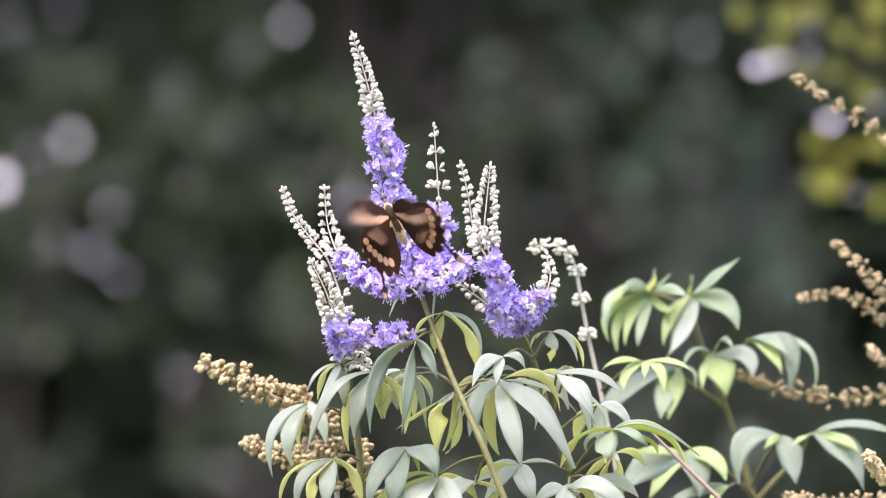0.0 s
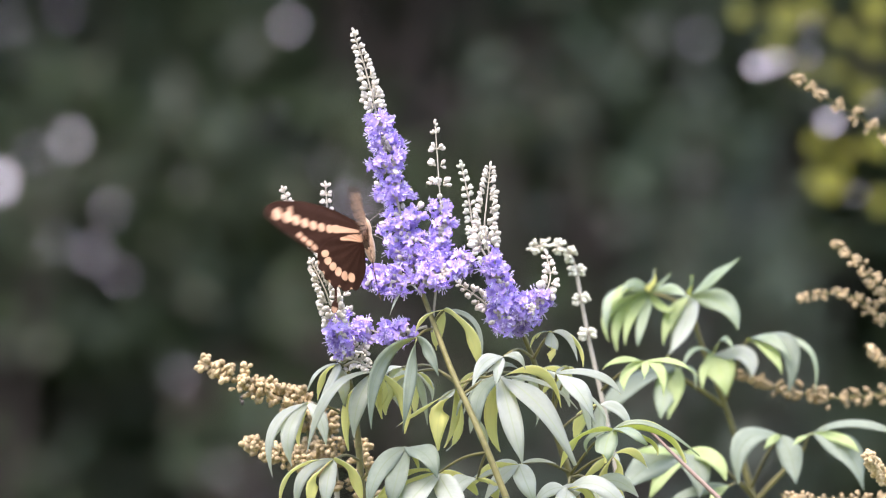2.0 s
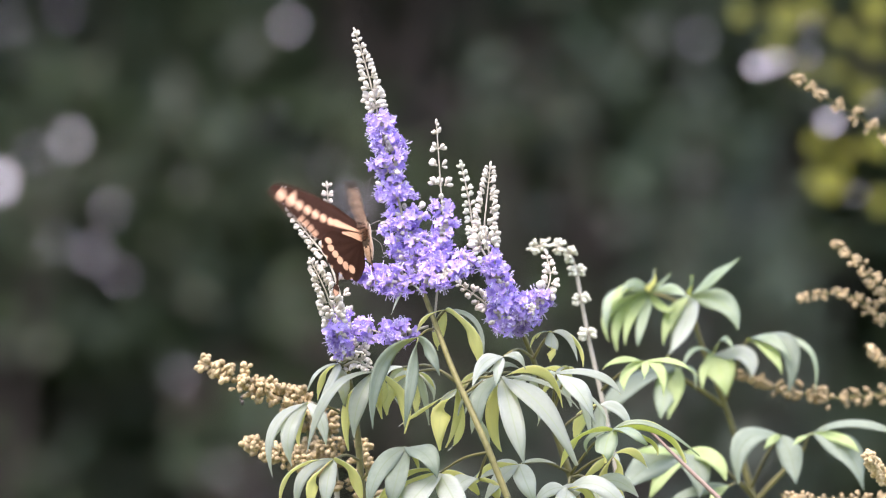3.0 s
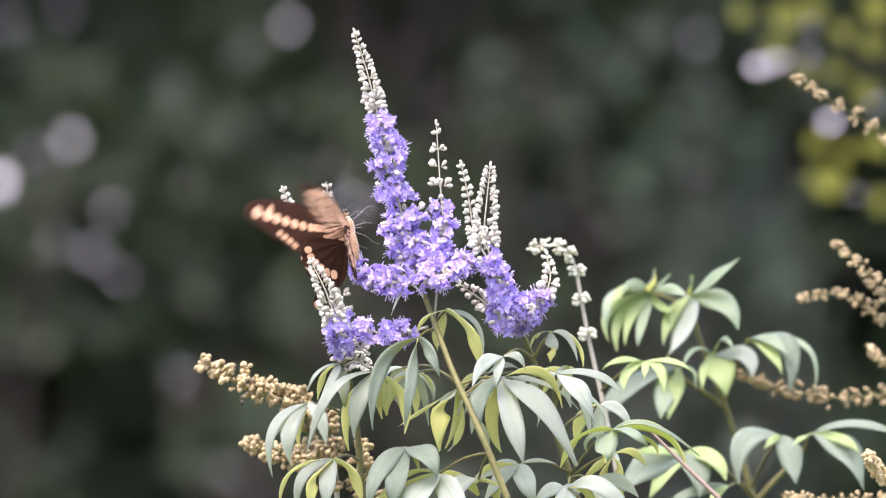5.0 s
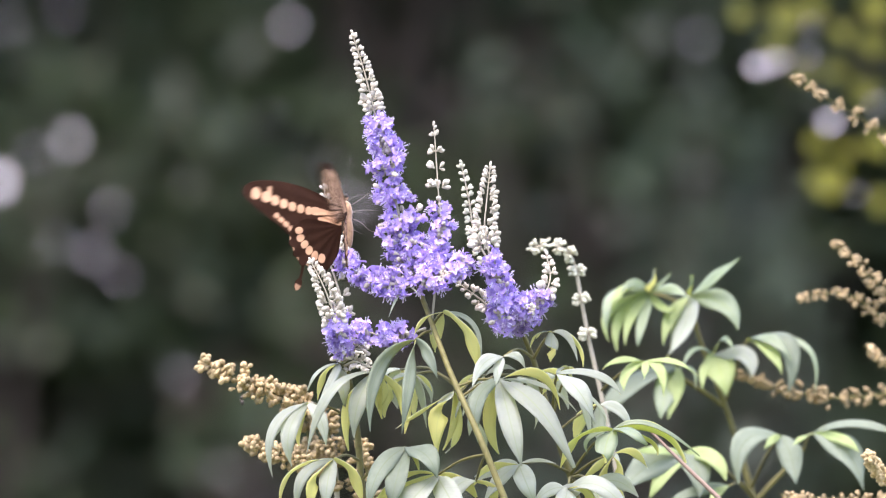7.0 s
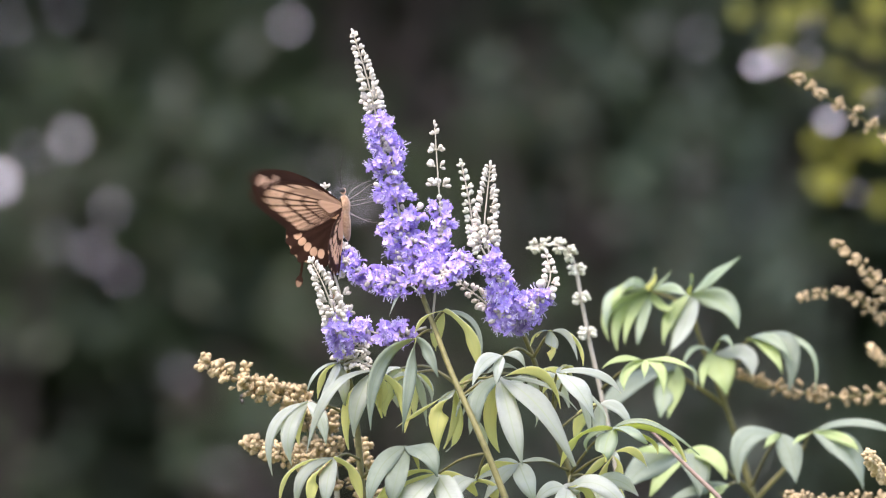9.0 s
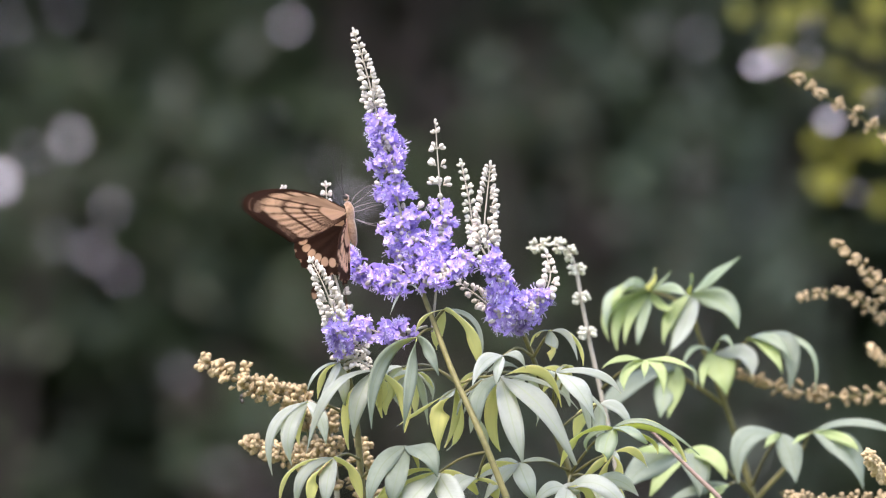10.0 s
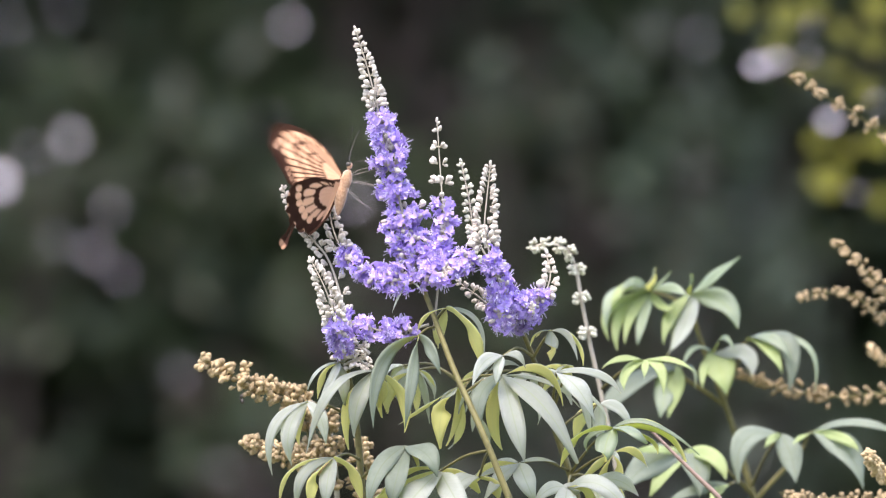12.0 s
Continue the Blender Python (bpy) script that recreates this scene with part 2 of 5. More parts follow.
def spike(thing, points, seed, radius, bloom=0.0, gap=0.0075, bud_radius=None, stalk=PALE_STEM, fruit=False, green=False, thick=0.0009, full=9, single=True, ring=0, bud_gap=0.0, start=0.02, label=""):
    """A stalk with opposite clusters at its nodes: flowers up to the share bloom of its length, then buds that get fewer to the tip;
    or, gone to seed, round fruits."""
    rng = random.Random(seed)
    pts = curve3(points, 40)
    bm = bmesh.new()
    tube(bm, pts[::2], thick, thick * 0.36, 6)
    axis = part("seed_spike" if fruit else "flower_spike", bm, STEM if fruit else stalk, thing, label)
    mass_v, mass_f = [], []
    length = sum((b - a).length for a, b in zip(pts, pts[1:]))
    bud_radius = bud_radius or radius * 0.5

    def put(name, mesh, m):
        if fruit and not single:
            start = len(mass_v)
            mass_v.extend(m @ v.co for v in mesh.vertices)
            mass_f.extend([i + start for i in f.vertices] for f in mesh.polygons)
        else:
            part(name, mesh, (), axis).matrix_basis = m

    def jitter(k):
        return Vector((rng.uniform(-k, k), rng.uniform(-k, k), rng.uniform(-k, k)))

    s, node = start, 0
    while s < 1.0:
        u = s * 40
        k = min(int(u), 39)
        p = pts[k].lerp(pts[k + 1], u - k)
        t = (pts[k + 1] - pts[k]).normalized()
        side = t.cross(Vector((0.1, 0.95, 0.1))).normalized()
        other = t.cross(side)
        if fruit:
            r = radius * (0.40 + 0.60 * min(1, 2.2 * (1 - s))) * rng.uniform(0.75, 1.1)
            for q in range(4):
                a = q * math.pi / 2 + (node % 2) * 0.8 + rng.uniform(-0.4, 0.4)
                way = (side * math.cos(a) + other * math.sin(a) + t * 0.3).normalized()
                for j in range(rng.choice((6, 7, 8)) if radius > 0.0075 else 3):
                    nod = (way + jitter(0.75)).normalized()
                    put("fruit", FRUITS[rng.randrange(2)], aim(p + way * r * rng.uniform(0.15, 0.85) + jitter(0.28) * r + t * rng.uniform(-0.25, 0.25) * gap, nod, rng.uniform(0, 6), rng.uniform(0.85, 1.2) * (0.80 if radius < 0.0075 else 0.96)))
            step = gap * rng.uniform(0.75, 1.35)
        elif s < bloom:
            r = radius * (0.50 + 0.50 * min(1.0, 1.5 * (bloom - s) / max(bloom, 0.01)))
            for j in range(round(full * rng.uniform(0.9, 1.15) * (0.35 + 0.65 * r / radius))):
                a = j * 2.4 + node * 0.8 + rng.uniform(-0.5, 0.5)
                way = (side * math.cos(a) + other * math.sin(a) + t * rng.uniform(-0.1, 0.55)).normalized()
                nod = (way + jitter(0.6)).normalized()
                heart = p + t * gap * max(-0.5, min(0.5, rng.gauss(0, 0.19))) + way * max(0.0, r - 0.0072) * rng.uniform(-0.1, 1.0)
                if rng.random() < 0.20:
                    put("bud", BUDS[rng.randrange(4)], aim(heart + nod * rng.uniform(0.001, 0.004), nod, rng.uniform(0, 6), rng.uniform(0.8, 1.15)))
                else:
                    put("flower", FLOWERS[rng.randrange(6)], aim(heart, nod, rng.uniform(0, 6), rng.uniform(0.78, 1.10)))
            step = gap * rng.uniform(0.9, 1.1)
            if s + step / length > bloom:
                step = min(step, 0.0095)
        else:
            after = (s - bloom) / (1 - bloom)
            arm = max(0.0010, bud_radius * (1.0 - 0.80 * after) - 0.0016)
            count = 5 if after < 0.22 and bud_radius > 0.009 else 4 if after < 0.2 else 3 if after < 0.70 else 2 if after < 0.95 else 1
            if ring:
                count, arm = 5, bud_radius * 0.75
            size = (1.12 - 0.45 * after) * (0.9 if ring else 1.0)
            base_turn = (node % 2) * 0.4 * (1 if after > 0.3 else 2)
            for q in range(ring or (4 if after < 0.25 else 2)):
                a = base_turn + q * (2 * math.pi / ring if ring else math.pi * (0.5 if after < 0.25 else 1.0)) + rng.uniform(-0.2, 0.2)
                way = (side * math.cos(a) + other * math.sin(a) + t * rng.uniform(0.35, 0.7)).normalized()
                lot = GREEN_BUDS if green else BUDS
                for j in range(count):
                    fan = (j - (count - 1) / 2) * (0.62 if count < 4 else 0.5)
                    nod = (way + t * (fan + 0.15) + jitter(0.28)).normalized()
                    put("bud", lot[rng.randrange(4)], aim(p + way * arm * rng.uniform(0.3, 0.5) + nod * arm * rng.uniform(0.15, 0.4), nod, rng.uniform(0, 6), size * rng.uniform(0.8, 1.2)))
            step = (bud_gap or (0.0074 if bloom else gap)) * (1.04 - 0.50 * after) * rng.uniform(0.85, 1.15)
        s += step / length
        node += 1
    if not fruit:
        for j in range(3):
            put("bud", (GREEN_BUDS if green else BUDS)[j], aim(pts[-1] - t * 0.001 * j, (t + jitter(0.35 * j)).normalized(), 0, 0.62))
    if mass_v:
        me = bpy.data.meshes.new("fruit")
        me.from_pydata(mass_v, [], mass_f)
        me.polygons.foreach_set("use_smooth", [True] * len(me.polygons))
        tagged(part("fruit", me, FRUIT, axis), kind="stuff")
    return axis


# ---- leaves ----
def leaflet(leaf, hub, tip, width, seed, arch=0.25, face=(0, -0.75, 0.65), turn=0.0, label="", skin=None):
    """One lance-shaped leaflet, arching from the hub to its tip, folded a little along the midrib, with two skins."""
    rng = random.Random(seed)
    hub, tip = Vector(hub), Vector(tip)
    reach = (tip - hub).length
    if isinstance(arch, tuple):
        mid = Vector(arch) * 2 - (hub + tip) / 2
    else:
        mid = hub.lerp(tip, 0.45) + Vector((0, 0, 1)) * arch * reach + Vector((0, -0.08 * reach * rng.random(), 0))
    pts = []
    n = 12
    for i in range(n + 1):
        s = i / n
        pts.append(hub * (1 - s) ** 2 + mid * 2 * s * (1 - s) + tip * s * s)
    under = turn >= 0.7
    turn = 0.0 if under else turn
    width *= 1.38 if isinstance(arch, tuple) else 1.6
    face = Vector(face) + Vector((rng.uniform(-0.35, 0.35), 0, rng.uniform(-0.35, 0.25)))
    fold, wave = rng.uniform(0.02, 0.13), rng.uniform(0, 6)
    bm = bmesh.new()
    across, along = bm.verts.layers.float.new("across"), bm.verts.layers.float.new("along")
    up, low = [], []
    for i, p in enumerate(pts):
        s = i / n
        t = (pts[min(i + 1, n)] - pts[max(i - 1, 0)]).normalized()
        nor = Vector((0.1, 0.62, 0.78)) if under else Vector(face)
        nor = (nor - t * nor.dot(t)).normalized()
        nor = Matrix.Rotation(turn, 3, t) @ nor
        side = t.cross(nor)
        w = width * 0.5 * max(0.03, 1.95 * (s + 0.010) ** 0.85 * (1 - s) ** 1.08)
        ru, rl = [], []
        for k in (-1.0, -0.5, 0.0, 0.5, 1.0):
            ripple = 0.05 * width * math.sin(8 * s + wave + 2 * k) * abs(k)
            q = p + side * k * w + nor * (fold * abs(k) * w + ripple - 0.04 * w * (abs(k) < 0.1))
            ru.append(bm.verts.new(q + nor * 0.00012))
            rl.append(bm.verts.new(q - nor * 0.00012))
            for vert in (ru[-1], rl[-1]):
                vert[across], vert[along] = abs(k), s
        up.append(ru)
        low.append(rl)
    for i in range(n):
        for k in range(4):
            for tri in (((i, k), (i + 1, k), (i + 1, k + 1)), ((i, k), (i + 1, k + 1), (i, k + 1))):
                f = bm.faces.new([up[a][b] for a, b in tri])
                g = bm.faces.new([low[a][b] for a, b in tri[::-1]])
                f.smooth = g.smooth = True
                g.material_index = 1
        for k, flip in ((0, False), (4, True)):
            v = (up[i][k], low[i][k], low[i + 1][k], up[i + 1][k])
            bm.faces.new(v[::-1] if flip else v)
    bmesh.ops.recalc_face_normals(bm, faces=bm.faces)
    return part("leaflet", bm, (skin or LEAF, LEAF_UNDER), leaf, label)


STEMS = collections.defaultdict(list)


def leaf(thing, root, hub, blades, seed=0, arch=0.28, face=(0, -0.75, 0.65), skin=None):
    """A palmate leaf: its stalk from the shoot to the hub, and leaflets given as (tip, width[, rise or middle[, turn]]); a turn over 0.7 shows the underside."""
    hub = Vector(hub)
    root = min(STEMS[thing.name], key=lambda p: (p.x - root[0]) ** 2 + (p.z - root[2]) ** 2)
    bm = bmesh.new()
    mid = root.lerp(hub, 0.5) + Vector((0, 0, 0.06 * (hub - root).length))
    tube(bm, curve3([root, mid, hub], 8), 0.0009, 0.0007, 6)
    stalk = part("leaf", bm, STEM, thing)
    for i, b in enumerate(blades):
        leaflet(stalk, hub, b[0], b[1], seed * 17 + i, b[2] if len(b) > 2 else arch, face, b[3] if len(b) > 3 else 0.0, skin=b[4] if len(b) > 4 else skin)
    return stalk


def stem(thing, points, r0, r1, mat=STEM, name="stem", rooted=True):
    """A tapering stem along points; rooted ones first rise from the thing's base."""
    pts = [Vector(p) for p in points]
    if rooted:
        base = thing.location - Vector((0, 0, 0.05))
        d = (pts[0] - pts[1]).normalized()
        h0, h1 = base + Vector((0, 0, 0.6)), pts[0] + d * 0.3
        low_part = [base * (1 - u) ** 3 + h0 * 3 * u * (1 - u) ** 2 + h1 * 3 * u * u * (1 - u) + pts[0] * u ** 3 for u in [k / 16 for k in range(16)]]
        pts = low_part + curve3(pts, 72)
    else:
        pts = curve3(pts, 48)
    STEMS[thing.name] += pts
    bm = bmesh.new()
    tube(bm, pts, r0, r1, 10)
    return part(name, bm, mat, thing)


# ---- ground ----
def ground():
    bm = bmesh.new()
    far = [-3000, -800, -200, -60, -30, -20, -14, -10, -7, -5, -3, -2, -1, 0, 1, 2, 3, 5, 7, 10, 14, 20, 30, 60, 200, 800, 3000]
    rows = [[bm.verts.new((x, y, 0.0 if abs(x) + abs(y) < 4 or abs(x) > 25 or abs(y) > 25 else 0.12 * noise.noise((x * 0.13, y * 0.13, 0)))) for x in far] for y in far]
    for a, b in zip(rows, rows[1:]):
        for k in range(len(far) - 1):
            bm.faces.new((a[k], a[k + 1], b[k + 1], b[k])).smooth = True
    tagged(part("ground", bm, EARTH, None), "mossy ground with leaf litter", "ground", kind="structure")


ground()


# ---- woods behind ----
def leaf_cloud(rng, centres, radii, count, size, low=0.02):
    """Many pointed leaves round the given centres, as vertices and faces."""
    which = rng.integers(0, len(centres), count)
    way = rng.normal(size=(count, 3))
    way /= np.linalg.norm(way, axis=1)[:, None]
    at = centres[which] + way * (rng.random(count) ** 0.45)[:, None] * radii[which]
    at[:, 2] = np.maximum(at[:, 2], low)
    a = rng.normal(size=(count, 3))
    a[:, 2] -= 0.5
    a /= np.linalg.norm(a, axis=1)[:, None]
    b = np.cross(a, rng.normal(size=(count, 3)))
    b /= np.linalg.norm(b, axis=1)[:, None]
    c = np.cross(a, b)
    s = size * rng.uniform(0.6, 1.4, count)[:, None]
    v = np.stack([at - a * s / 2, at + b * s * 0.26 + c * s * 0.06, at + a * s / 2, at - b * s * 0.26 + c * s * 0.06], 1).reshape(-1, 3)
    i = np.arange(count)[:, None] * 4
    f = np.concatenate([i + (0, 1, 2), i + (0, 2, 3)])
    return v, f


def cloud_mesh(name, v, f, mat):
    me = bpy.data.meshes.new(name)
    me.from_pydata(v.tolist(), [], f.tolist())
    me.materials.append(mat)
    return me


def wood_tree(x, y, height, girth, seed, crown_low, crown_wide, leaves, label):
    rng = np.random.default_rng(seed)
    thing = empty("tree", (x, y, 0), label, "tree", "trees of the wood")
    lean = rng.uniform(-0.25, 0.25, 2)
    top = (x + lean[0], y + lean[1], height * 0.85)
    bm = bmesh.new()
    path = curve3([(x, y, -0.1), (x + lean[0] * 0.3 + 0.05, y, height * 0.3), (x + lean[0] * 0.6, y + lean[1] * 0.6, height * 0.6), top], 16)
    tube(bm, path, girth, girth * 0.25, 12)
    tube(bm, [Vector((x, y, -0.1)), Vector((x, y, 0.12)), Vector((x + 0.01, y, 0.5))], girth * 1.6, girth, 12)
    centres = []
    for k in range(9):
        u = 0.35 + 0.6 * k / 8
        p = path[int(u * 16)]
        a = k * 2.4 + rng.uniform(-0.4, 0.4)
        out = crown_wide * (1.15 - u) * rng.uniform(0.8, 1.2)
        end = p + Vector((math.cos(a) * out, math.sin(a) * out, out * 0.45))
        tube(bm, curve3([p, p.lerp(end, 0.5) + Vector((0, 0, 0.06)), end], 6), girth * 0.32 * (1.2 - u), girth * 0.06, 6)
        centres += [end, p.lerp(end, 0.6)]
    part("trunk", bm, BARK, thing)
    centres = np.array([c for c in centres])
    centres[:, 2] = np.maximum(centres[:, 2], crown_low)
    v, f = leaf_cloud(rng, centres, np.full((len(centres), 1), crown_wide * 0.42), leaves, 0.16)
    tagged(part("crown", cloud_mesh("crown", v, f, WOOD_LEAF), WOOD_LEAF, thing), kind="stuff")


def undergrowth(x, y, wide, high, seed, leaves, size=0.11, mat=WOOD_LEAF, label="dense dark green woodland shrub in shade"):
    rng = np.random.default_rng(seed)
    thing = empty("shrub", (x, y, 0), label, "shrub", "shrubs of the wood")
    centres = []
    for k in range(12):
        a = k * 2.4
        r = wide * 0.5 * math.sqrt((k + 0.5) / 12)
        end = Vector((x + r * math.cos(a), y + 0.6 * r * math.sin(a), high * rng.uniform(0.45, 0.88)))
        bm = bmesh.new()
        tube(bm, curve3([(x + 0.1 * math.cos(a), y + 0.1 * math.sin(a), -0.05), (x + 0.5 * r * math.cos(a), y + 0.3 * r * math.sin(a), end.z * 0.55), end], 6), 0.014, 0.005, 5)
        part("stem", bm, BARK, thing)
        centres += [end, Vector((end.x, end.y, end.z * 0.55)), Vector((end.x, end.y, end.z * 0.2))]
    centres = np.array(centres)
    v, f = leaf_cloud(rng, centres, np.full((len(centres), 1), wide * 0.2), leaves, size)
    tagged(part("foliage", cloud_mesh("foliage", v, f, mat), mat, thing), kind="stuff")
    return thing


# the crowns lie above the view, added to shade the wood
for i, (x, y, h, g) in enumerate([(-3.7, 15.4, 7.5, 0.09), (-0.36, 16.1, 8.2, 0.04), (0.24, 16.1, 7.0, 0.05), (1.75, 17.0, 8.0, 0.12), (-2.6, 16.4, 7.8, 0.12), (3.2, 15.6, 7.2, 0.10)]):
    wood_tree(x, y, h, g, 40 + i, 2.7, 2.4, 5200, "tall slim woodland tree with dark leaves and brown bark, crown added for shade")
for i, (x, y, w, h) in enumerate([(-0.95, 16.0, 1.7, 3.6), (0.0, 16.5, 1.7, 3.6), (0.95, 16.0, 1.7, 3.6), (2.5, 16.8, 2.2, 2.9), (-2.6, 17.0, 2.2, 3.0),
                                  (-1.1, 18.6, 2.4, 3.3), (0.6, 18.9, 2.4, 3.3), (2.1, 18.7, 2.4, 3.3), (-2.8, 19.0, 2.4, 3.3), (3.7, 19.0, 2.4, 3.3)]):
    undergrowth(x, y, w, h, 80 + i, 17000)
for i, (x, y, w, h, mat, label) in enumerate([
        (-1.05, 15.1, 0.5, 2.2, WOOD_LEAF, "dark green woodland bush in shade"), (-0.24, 15.3, 0.35, 1.7, WOOD_LEAF, "dark green woodland bush in shade"), (0.04, 14.9, 0.42, 2.2, WOOD_LEAF, "dark green woodland bush in shade"), (0.345, 14.7, 0.42, 2.3, LIGHT_LEAF, "woodland bush in a lighter grey-green that imitates light"), (-0.12, 15.2, 0.4, 2.0, WOOD_LEAF, "dark green woodland bush in shade"),
        (0.57, 14.8, 0.45, 2.05, LIGHT_LEAF, "woodland bush in a lighter grey-green that imitates light"), (0.62, 15.4, 0.45, 2.5, WOOD_LEAF, "dark green woodland bush in shade"),
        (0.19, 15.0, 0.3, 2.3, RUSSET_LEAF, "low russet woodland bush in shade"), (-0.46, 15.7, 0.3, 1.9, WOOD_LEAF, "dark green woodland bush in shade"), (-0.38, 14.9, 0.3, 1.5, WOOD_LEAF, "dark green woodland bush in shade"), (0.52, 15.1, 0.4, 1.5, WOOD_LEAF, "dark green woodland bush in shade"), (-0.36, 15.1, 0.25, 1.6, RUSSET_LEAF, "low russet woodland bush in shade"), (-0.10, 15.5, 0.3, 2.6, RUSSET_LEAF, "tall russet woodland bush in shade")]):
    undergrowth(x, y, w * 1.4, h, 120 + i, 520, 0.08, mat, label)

bpy.context.view_layer.update()


# ---- pale leaves standing in for sky gaps and glints, brightness put into their colour ----
def broad_leaf(name, thing, at, wide, tall, mat, seed, face=(0, -0.8, 0.6)):
    """A rounded leaf with a point, cupped, two skins thick, facing the given way."""
    rng = random.Random(seed)
    nor = Vector(face).normalized()
    side = Vector((1, 0, 0)).cross(nor).normalized()
    across = nor.cross(side)
    bm = bmesh.new()
    skins = []
    for lift in (0.0004, -0.0004):
        rows = []
        for i in range(9):
            s = i / 8
            w = wide * 0.5 * max(0.04, math.sin(math.pi * s ** 0.8) ** 0.7)
            y = (s - 0.5) * tall
            rows.append([bm.verts.new(Vector(at) + across * k * w + side * y + nor * (lift + 0.12 * wide * k * k + 0.05 * tall * math.sin(5 * s + seed))) for k in (-1, -0.5, 0, 0.5, 1)])
        skins.append(rows)
    for i in range(8):
        for k in range(4):
            for rows in skins:
                f = bm.faces.new((rows[i][k], rows[i][k + 1], rows[i + 1][k + 1], rows[i + 1][k]))
                f.smooth = True
        for k in (0, 4):
            bm.faces.new((skins[0][i][k], skins[0][i + 1][k], skins[1][i + 1][k], skins[1][i][k]))
    bmesh.ops.recalc_face_normals(bm, faces=bm.faces)
    return part(name, bm, mat, thing)


def sapling(root, top, leaves, mat, name, label, girth, seed, piece="leaf", face=(0, -0.8, 0.6)):
    """A slim stem with a twig to each leaf; leaves are (place, width, height)."""
    thing = empty("sapling", root, label, "sapling")
    root, top = Vector(root), Vector(top)
    bm = bmesh.new()
    path = curve3([root - Vector((0, 0, 0.05)), root.lerp(top, 0.5) + Vector((0.03, 0.02, 0)), top], 24)
    tube(bm, path, girth, girth * 0.3, 7)
    for at, w, h in leaves:
        at = Vector(at)
        start = min(path, key=lambda p: abs(p.z - (at.z - 0.12)))
        twig = bmesh.new()
        tube(twig, curve3([start, start.lerp(at, 0.5) + Vector((0, 0.02, 0.03)), at], 6), girth * 0.25, girth * 0.12, 4)
        part("twig", twig, BARK, thing)
    part("stem", bm, BARK, thing)
    for i, (at, w, h) in enumerate(leaves):
        broad_leaf(piece, thing, at, w, h, mat, seed + i, face)
    return thing


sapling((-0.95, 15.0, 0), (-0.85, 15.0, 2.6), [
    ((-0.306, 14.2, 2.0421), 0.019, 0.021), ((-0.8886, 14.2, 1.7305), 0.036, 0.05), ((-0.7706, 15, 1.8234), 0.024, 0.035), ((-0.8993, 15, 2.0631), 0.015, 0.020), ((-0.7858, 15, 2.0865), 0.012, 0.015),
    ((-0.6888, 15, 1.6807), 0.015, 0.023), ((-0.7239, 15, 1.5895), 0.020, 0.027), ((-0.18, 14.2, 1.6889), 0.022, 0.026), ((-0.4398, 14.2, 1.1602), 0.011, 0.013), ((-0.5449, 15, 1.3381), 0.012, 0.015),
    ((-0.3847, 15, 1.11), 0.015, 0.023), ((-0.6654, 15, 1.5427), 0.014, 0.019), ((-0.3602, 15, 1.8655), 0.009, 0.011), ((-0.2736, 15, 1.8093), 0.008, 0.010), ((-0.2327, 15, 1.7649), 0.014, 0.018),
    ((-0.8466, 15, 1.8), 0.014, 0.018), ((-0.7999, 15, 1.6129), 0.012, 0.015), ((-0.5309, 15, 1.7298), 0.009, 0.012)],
    GLINT_LEAF, "sapling", "made-up slim sapling with scattered pale leaves standing in for sky gaps", 0.008, 5)
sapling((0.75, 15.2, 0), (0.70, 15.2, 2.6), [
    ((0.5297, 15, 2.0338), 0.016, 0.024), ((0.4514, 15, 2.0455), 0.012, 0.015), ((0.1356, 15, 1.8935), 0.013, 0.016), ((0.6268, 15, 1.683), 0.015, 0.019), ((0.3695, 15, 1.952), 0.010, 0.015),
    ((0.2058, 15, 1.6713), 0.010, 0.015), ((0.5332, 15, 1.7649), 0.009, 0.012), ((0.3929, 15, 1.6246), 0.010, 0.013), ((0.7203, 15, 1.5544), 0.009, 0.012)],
    GLINT_LEAF, "sapling", "made-up slim sapling with small pale leaves standing in for glints", 0.007, 205)
sapling((1.25, 5.4, 0), (1.08, 5.2, 2.4), [
    ((0.3234, 5, 1.853), 0.022, 0.026), ((0.3724, 5, 1.8487), 0.034, 0.036), ((0.362, 5, 1.8181), 0.026, 0.03), ((0.4171, 5, 1.6711), 0.044, 0.052), ((0.4018, 5, 1.8579), 0.022, 0.026),
    ((0.4325, 5, 1.8334), 0.02, 0.026), ((0.4661, 5, 1.8211), 0.03, 0.03), ((0.457, 5, 1.7691), 0.026, 0.03), ((0.4049, 5, 1.7139), 0.022, 0.022), ((0.4263, 5, 1.7905), 0.026, 0.022),
    ((0.4723, 5, 1.7109), 0.028, 0.03), ((0.4386, 5, 1.7047), 0.02, 0.02), ((0.4692, 5, 1.8579), 0.03, 0.03), ((0.4753, 5, 1.6496), 0.02, 0.03), ((0.3896, 5, 1.7905), 0.02, 0.02)],
    YELLOW_LEAF, "sapling", "young tree with yellow-green leaves", 0.010, 50)
# added tree: its whitened leaves stand in for bright glints
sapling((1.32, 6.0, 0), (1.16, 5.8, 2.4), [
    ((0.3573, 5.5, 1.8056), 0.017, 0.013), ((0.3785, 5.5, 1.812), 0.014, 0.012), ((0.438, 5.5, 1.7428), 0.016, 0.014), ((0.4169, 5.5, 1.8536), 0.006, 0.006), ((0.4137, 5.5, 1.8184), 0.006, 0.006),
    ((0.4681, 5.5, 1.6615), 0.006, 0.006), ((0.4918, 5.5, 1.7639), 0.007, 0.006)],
    GLINT_LEAF, "sapling", "made-up young tree with white leaves standing in for glints", 0.008, 90)


